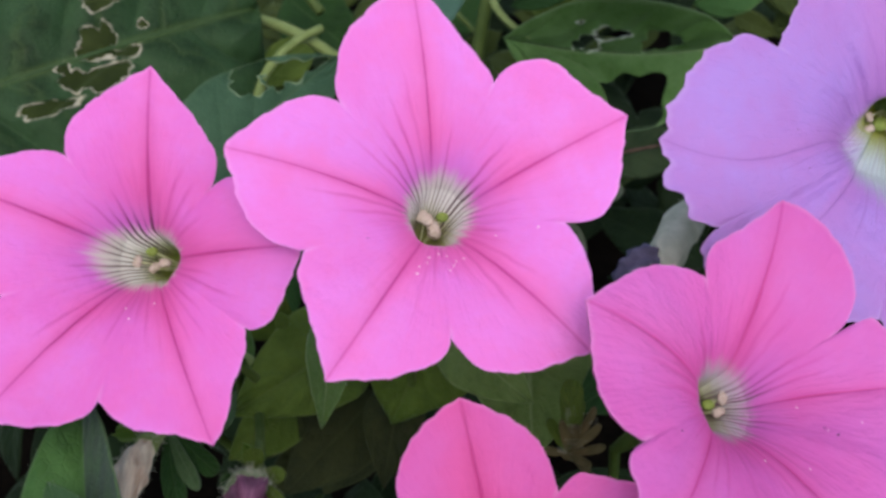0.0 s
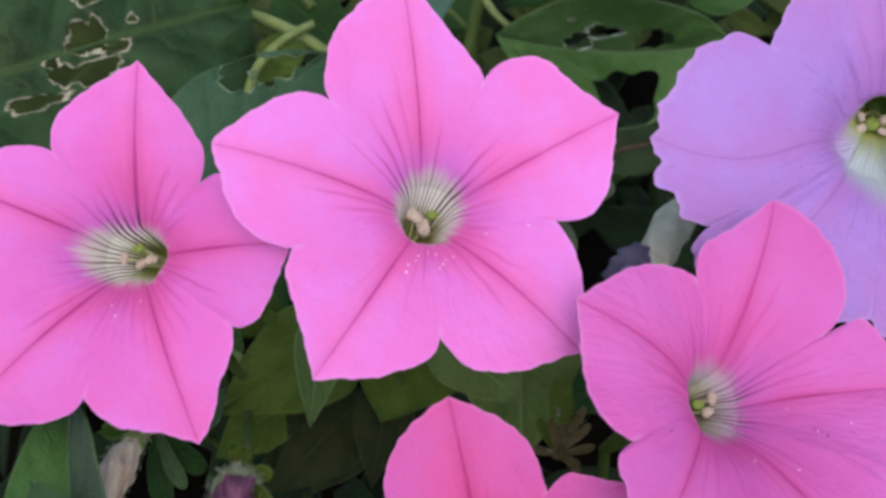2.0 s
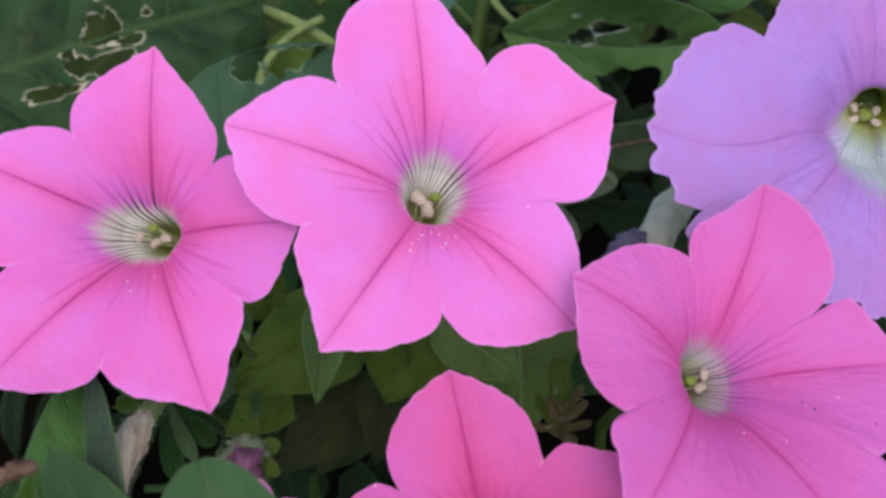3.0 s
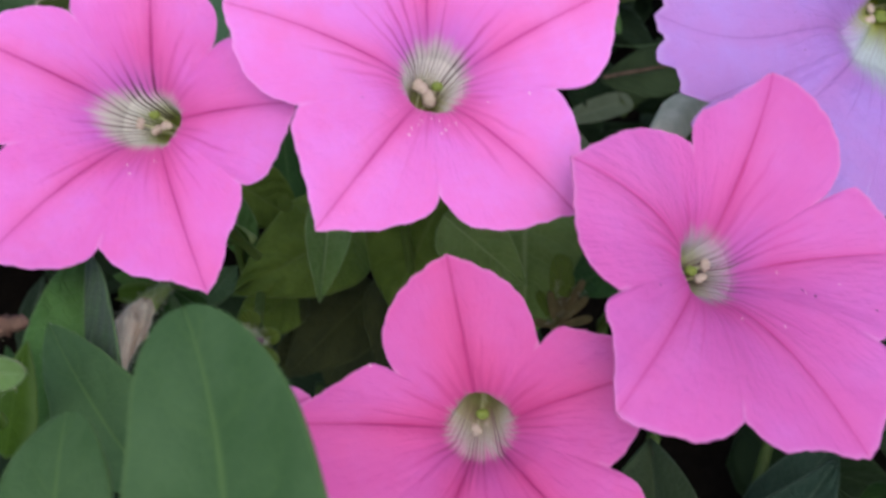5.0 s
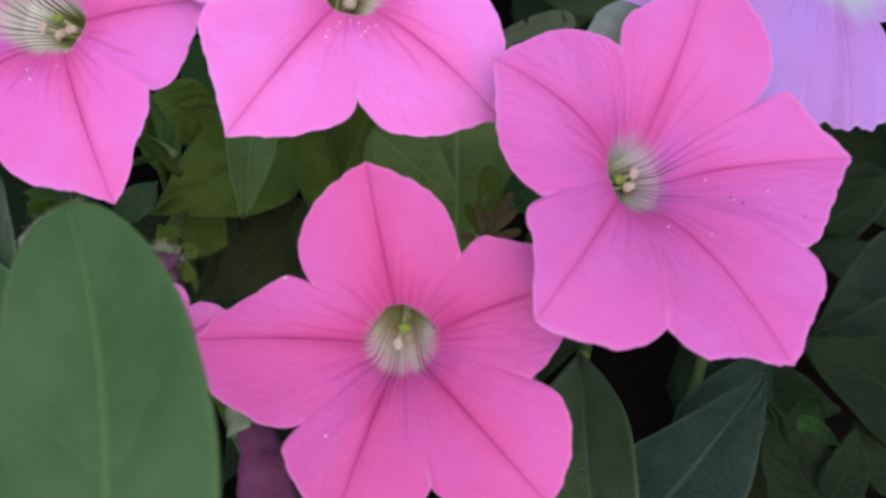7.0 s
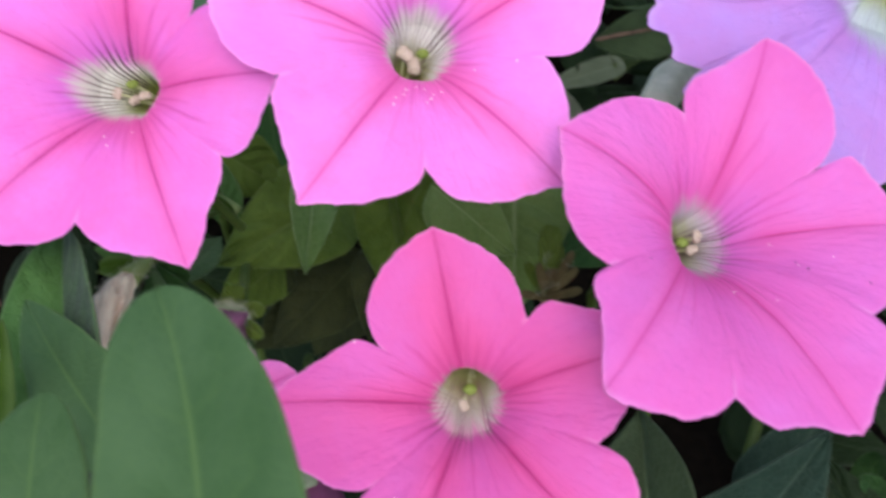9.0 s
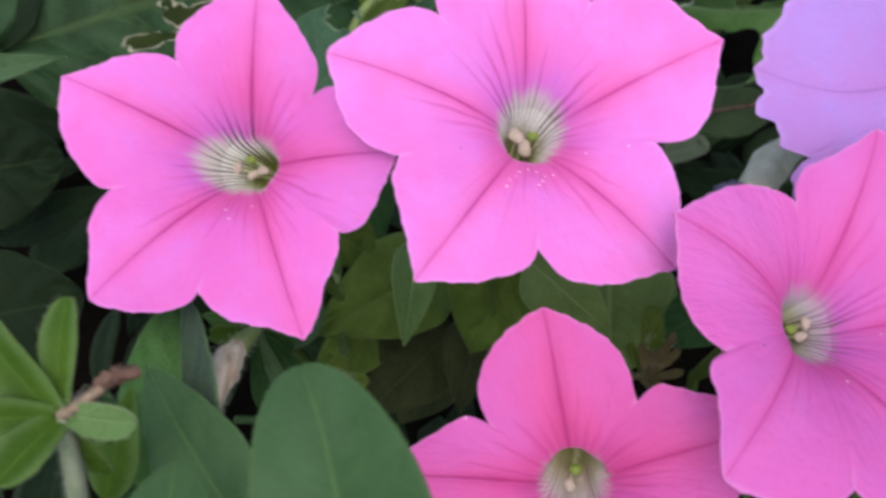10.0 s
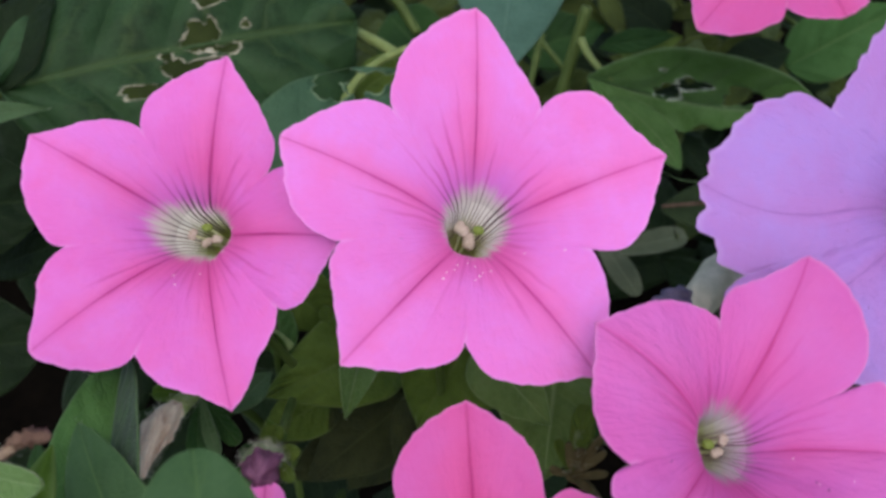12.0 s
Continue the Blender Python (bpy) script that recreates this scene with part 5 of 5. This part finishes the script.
leaf("downy green sepal", (-0.0381, 0.0949, 0.1653), (-0.0438, 0.0919, 0.1687), 0.0041, LEAF, shape="spoon", fold=22, name="sepal", seed=90, parent=bud)
leaf("downy green sepal", (-0.0381, 0.0949, 0.1653), (-0.0313, 0.0934, 0.1699), 0.0038, LEAF_OLIVE, shape="spoon", fold=22, name="sepal", seed=91, parent=bud)
leaf("downy green sepal", (-0.0381, 0.0949, 0.1653), (-0.0429, 0.0852, 0.1689), 0.0038, LEAF, shape="spoon", fold=22, name="sepal", seed=92, parent=bud)
leaf("downy green sepal", (-0.0381, 0.0949, 0.1653), (-0.0307, 0.0867, 0.1701), 0.0033, LEAF_OLIVE, shape="spoon", fold=22, name="sepal", seed=93, parent=bud)
calyx = tagged(new("seed_calyx"), "open brownish calyx of a fallen flower", "calyx")
mesh_object("stalk", *tube(arc((0.0251, 0.0984, 0.1682), (0.0412, 0.1233, 0.1010), (0, 0.003, 0), 10), np.linspace(0.0012, 0.0012, 10), 8), SEPAL_BROWN, calyx)
mesh_object("seed_pod", *blob((0.0266, 0.1014, 0.1707), np.eye(3) * 0.0022, 10, 8, 0.06, 2), SEPAL_BROWN, calyx, "small brown seed pod")
leaf("curled sepal", (0.0251, 0.0984, 0.1682), (0.0264, 0.1115, 0.1757), 0.0051, LEAF_OLIVE, shape="spoon", fold=20, name="sepal", seed=94, parent=calyx)
leaf("curled sepal", (0.0251, 0.0984, 0.1682), (0.0304, 0.1042, 0.1766), 0.0019, SEPAL_BROWN, shape="spoon", fold=20, name="sepal", seed=95, parent=calyx)
leaf("curled sepal", (0.0251, 0.0984, 0.1682), (0.0311, 0.1006, 0.1759), 0.0019, SEPAL_BROWN, shape="spoon", fold=20, name="sepal", seed=96, parent=calyx)
leaf("curled sepal", (0.0251, 0.0984, 0.1682), (0.0213, 0.1039, 0.1729), 0.0025, LEAF_OLIVE, shape="spoon", fold=20, name="sepal", seed=97, parent=calyx)
leaf("curled sepal", (0.0251, 0.0984, 0.1682), (0.0320, 0.0973, 0.1732), 0.0019, SEPAL_BROWN, shape="spoon", fold=20, name="sepal", seed=98, parent=calyx)
leaf("curled sepal", (0.0251, 0.0984, 0.1682), (0.0235, 0.1012, 0.1764), 0.0019, SEPAL_BROWN, shape="spoon", fold=20, name="sepal", seed=99, parent=calyx)
leaf("curled sepal", (0.0251, 0.0984, 0.1682), (0.0205, 0.0991, 0.1688), 0.0019, SEPAL_BROWN, shape="spoon", fold=20, name="sepal", seed=100, parent=calyx)
leaf("curled sepal", (0.0251, 0.0984, 0.1682), (0.0286, 0.1082, 0.1729), 0.0021, LEAF_OLIVE, shape="spoon", fold=20, name="sepal", seed=101, parent=calyx)
leaf("curled sepal", (0.0251, 0.0984, 0.1682), (0.0291, 0.0945, 0.1708), 0.0019, SEPAL_BROWN, shape="spoon", fold=20, name="sepal", seed=102, parent=calyx)
hairs(calyx, *hairy_tube(arc((0.0251, 0.0984, 0.1682), (0.0282, 0.1035, 0.1752), (0, 0, 0), 8), np.linspace(0.0012, 0.0030, 8), 160, 0.001, 51), 0.0014, 52)
wilt = tagged(new("wilted_flower"), "wilted pale bloom with a shrivelled purple rim", "flower")
mesh_object("tube", *crumpled(arc((0.0696, 0.1694, 0.1691), (0.0485, 0.1363, 0.1765), (-0.004, 0, 0.003), 22), np.interp(np.linspace(0, 1, 22), [0, 0.2, 0.5, 0.8, 0.93, 1], [0.0018, 0.0030, 0.0046, 0.0040, 0.0026, 0.0006]), 30, 0.10, 3, 5), WILT_PALE, wilt, "soft pale downy tube")
hairs(wilt, *hairy_tube(arc((0.0696, 0.1694, 0.1691), (0.0485, 0.1363, 0.1765), (-0.004, 0, 0.003), 18), np.interp(np.linspace(0, 1, 18), [0, 0.5, 1], [0.0026, 0.0046, 0.0030]), 420, 0.001, 31), 0.0011, 32)
mesh_object("rim", *crumpled(arc((0.0481, 0.1435, 0.1767), (0.0398, 0.1371, 0.1713), (0, 0, 0.002), 20), np.interp(np.linspace(0, 1, 20), [0, 0.15, 0.5, 0.85, 1], [0.0012, 0.0034, 0.0044, 0.0032, 0.0006]), 26, 0.30, 5, 6), WILT_PURPLE, wilt, "shrivelled purple rim")
mesh_object("stalk", *tube(arc((0.0696, 0.1694, 0.1691), (0.1019, 0.2123, 0.1051), (0, 0, 0.002), 10), np.linspace(0.0016, 0.0013, 10), 8), STEM, wilt)
wilt = tagged(new("wilted_flower"), "wilted dull pink bloom hanging below an open flower", "flower")
mesh_object("tube", *crumpled(arc((-0.0204, 0.0675, 0.1575), (-0.0141, 0.0380, 0.1528), (0.002, 0, 0.002), 18), np.interp(np.linspace(0, 1, 18), [0, 0.25, 0.7, 1], [0.0020, 0.0036, 0.0058, 0.0050]), 20, 0.16, 7, 6), WILT_PINK, wilt, "creased dull pink petals")
mesh_object("calyx", *crumpled(arc((-0.0222, 0.0708, 0.1568), (-0.0189, 0.0607, 0.1577), (0, 0, 0.001), 10), np.interp(np.linspace(0, 1, 10), [0, 0.6, 1], [0.0016, 0.0036, 0.0040]), 14, 0.1, 8, 5), STEM_PALE, wilt, "pale green calyx")
mesh_object("stalk", *tube(arc((-0.0222, 0.0708, 0.1568), (-0.0345, 0.1261, 0.0916), (0, 0, 0.002), 10), np.linspace(0.0016, 0.0013, 10), 8), STEM, wilt)
flower("small half-hidden pink petunia behind a big leaf", centre=(-0.0348, 0.0752, 0.1664), facing=(0.0, -0.35, 0.93), petals=[
    (-150, 7.0, -115, 12.0, (8, 9, 10, 10.7, 11.4), (8, 9, 10, 10.7, 11.4)),
    (-80, 7.0, -45, 12.0, (8, 9, 10, 10.7, 11.4), (8, 9, 10, 10.7, 11.4)),
    (-10, 7.0, 25, 12.5, (8, 9, 10, 11, 11.7), (8, 9, 10, 11, 11.7)),
    (62, 7.0, 98, 12.0, (8, 9, 10, 10.7, 11.4), (8, 9, 10, 10.7, 11.4)),
    (134, 7.0, 172, 12.0, (8, 9, 10, 10.7, 11.4), (8, 9, 10, 10.7, 11.4)),
], mouth=2.6, seed=41, cup=2.5)
tagged(mesh_object("stem", *tube(arc((-0.0702, 0.2950, 0.1276), (-0.0355, 0.2695, 0.1297), (0.0000, 0.0000, 0.0030), 16), np.linspace(0.0022, 0.0019, 16), 10), STEM_LIGHT), "thick pale green stem", "stem", "stems in the bed")
tagged(mesh_object("stem", *tube(arc((-0.0618, 0.2494, 0.1246), (-0.0413, 0.2776, 0.1365), (-0.0050, 0.0000, 0.0030), 16), np.linspace(0.0017, 0.0014, 16), 10), STEM_LIGHT), "curved green stem among the leaves", "stem", "stems in the bed")
tagged(mesh_object("stem", *tube(arc((0.0109, 0.2905, 0.1003), (0.0179, 0.3093, 0.1396), (0.0000, 0.0000, 0.0000), 16), np.linspace(0.0026, 0.0022, 16), 10), STEM), "green stem rising at the back", "stem", "stems in the bed")
tagged(mesh_object("stem", *tube(arc((0.0029, 0.3128, 0.1191), (0.0129, 0.3052, 0.1127), (0.0000, 0.0000, 0.0000), 16), np.linspace(0.0012, 0.0010, 16), 10), STEM), "thin green stem at the back", "stem", "stems in the bed")
tagged(mesh_object("stem", *tube(arc((-0.0014, 0.2982, 0.0950), (0.0022, 0.3229, 0.1158), (0.0000, 0.0000, 0.0000), 16), np.linspace(0.0016, 0.0014, 16), 10), STEM), "olive stem at the back", "stem", "stems in the bed")
tagged(mesh_object("stem", *tube(arc((0.0172, 0.2935, 0.1365), (0.0300, 0.2790, 0.1312), (-0.0016, 0.0000, -0.0006), 16), np.interp(np.linspace(0, 1, 16), [0, 0.7, 1], [0.0015, 0.0012, 0.0004]), 10), STEM_LIGHT), "pale leaf stalk at the back", "stem", "stems in the bed")
# brown midrib of the shaded leaf, built as a tube of its own
tagged(mesh_object("stem", *tube(arc((0.0568, 0.2735, 0.0775), (0.0960, 0.2840, 0.0775), (0.0, 0.0, 0.0006), 16), np.linspace(0.0006, 0.0005, 16), 10), WITHERED), "thin brown midrib laid along a shaded leaf", "stem", "stems in the bed")
tagged(mesh_object("stem", *tube(arc((-0.0510, 0.1261, 0.1679), (-0.0440, 0.1282, 0.1498), (0.0000, 0.0000, 0.0000), 16), np.linspace(0.0013, 0.0011, 16), 10), STEM), "green stem crossing the shade", "stem", "stems in the bed")
tagged(mesh_object("stem", *tube(arc((-0.0530, 0.1337, 0.1552), (-0.0452, 0.1313, 0.1518), (0.0000, 0.0000, 0.0006), 16), np.linspace(0.0017, 0.0015, 16), 10), STEM_LIGHT), "short pale green stem behind a petal", "stem", "stems in the bed")
tagged(mesh_object("stem", *tube(arc((-0.0518, 0.1231, 0.1596), (-0.0477, 0.1366, 0.1474), (0.0000, 0.0000, 0.0000), 16), np.linspace(0.0008, 0.0007, 16), 10), STEM), "thin green stem beside a petal tip", "stem", "stems in the bed")
tagged(mesh_object("stem", *tube(arc((-0.0415, 0.0950, 0.1478), (-0.0613, 0.0903, 0.1556), (0.0000, 0.0000, 0.0000), 16), np.linspace(0.0011, 0.0009, 16), 10), LEAF_RIB), "green stem low in the bed", "stem", "stems in the bed")
tagged(mesh_object("stem", *tube(arc((0.0766, 0.0860, 0.1167), (0.0837, 0.1052, 0.1211), (0.0000, 0.0000, 0.0000), 16), np.linspace(0.0015, 0.0013, 16), 10), STEM), "stem in the shade", "stem", "stems in the bed")
tagged(mesh_object("stem", *tube(arc((0.0460, 0.0802, 0.1529), (0.0572, 0.1159, 0.1183), (0.0000, 0.0000, 0.0000), 16), np.linspace(0.0014, 0.0012, 16), 10), STEM), "stem of a folded leaf", "stem", "stems in the bed")
tagged(mesh_object("stem", *tube(arc((-0.0663, 0.0687, 0.1844), (-0.0709, 0.0587, 0.1878), (0.0000, 0.0000, 0.0000), 16), np.linspace(0.0012, 0.0010, 16), 10), STEM), "green stem at the front", "stem", "stems in the bed")
tagged(mesh_object("stem", *tube(arc((-0.0594, 0.3239, 0.1283), (-0.0458, 0.3112, 0.1177), (0.0000, 0.0000, 0.0000), 16), np.linspace(0.0022, 0.0019, 16), 10), STEM), "thin stem at the top", "stem", "stems in the bed")


# ---- the ground and the undergrowth ----
def soil():
    """One sheet of soil, coloured near black for the shade under the plants, rough near the flowers, that runs on to
    the horizon.
    """
    steps = np.concatenate([-np.geomspace(400, 0.6, 22), np.linspace(-0.5, 0.5, 81), np.geomspace(0.6, 400, 22)])
    gx, gy = np.meshgrid(steps, steps + 0.15, indexing="ij")
    gz = np.array([[noise.noise((x * 22, y * 22, 0)) * 0.006 + noise.noise((x * 90, y * 90, 3)) * 0.003 if max(abs(x), abs(y - 0.15)) < 0.55 else 0.0 for x, y in zip(a, b)] for a, b in zip(gx, gy)])
    k = len(steps)
    verts = np.stack([gx, gy, gz], -1).reshape(-1, 3)
    faces = [(i * k + j, (i + 1) * k + j, (i + 1) * k + j + 1, i * k + j + 1) for i in range(k - 1) for j in range(k - 1)]
    return tagged(mesh_object("ground", verts, faces, SOIL), "crumbly garden soil, coloured dark for the shade under the plants", "ground", kind="structure")


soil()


def undergrowth(label, count, seed, low, high, reach, size, material, near=-0.12, far=0.62):
    """Many small shaded leaves joined into one thick growth."""
    rng = np.random.default_rng(seed)
    verts, faces, uv, uv2, n = [], [], [], [], 0
    for k in range(count):
        x, y = rng.uniform(-reach, reach), rng.uniform(near, far)
        z = low + (high - low) * rng.uniform(0, 1)
        base = np.array([x, y, z])
        a = rng.uniform(0, 2 * math.pi)
        long = size * rng.uniform(0.6, 1.3)
        tip = base + long * np.array([math.cos(a), math.sin(a), rng.uniform(-0.5, 0.25)])
        grid, nn, _, _, U, V, _ = blade_grid(base, tip, long * rng.uniform(0.4, 0.6), rng.uniform(-35, 35), 0.08, 12, rng.uniform(-20, 20), ("ovate", "lance", "spear")[k % 3], 0.6, 11, 7, k + seed, 0.0)
        v, f = sheet(grid, 0.0005, nn)
        verts.append(v)
        faces.extend(tuple(i + n for i in q) for q in f)
        uv.append(np.tile(np.stack([(U + 1) / 2, V], -1).reshape(-1, 2), (2, 1)))
        n += len(v)
    uvs = np.concatenate(uv)
    return tagged(mesh_object("undergrowth", np.concatenate(verts), faces, material, uvs={"petal": uvs, "mouth": uvs * 0}), label, "foliage", kind="stuff")


# the near-black colour of these low leaves carries the shade of the gaps
undergrowth("dense shaded leaves low in the bed", 420, 5, 0.005, 0.06, 0.45, 0.05, LEAF_DARK_SHADED)
undergrowth("shaded green leaves among the stems", 200, 6, 0.01, 0.07, 0.42, 0.045, LEAF_DARK_SHADED)
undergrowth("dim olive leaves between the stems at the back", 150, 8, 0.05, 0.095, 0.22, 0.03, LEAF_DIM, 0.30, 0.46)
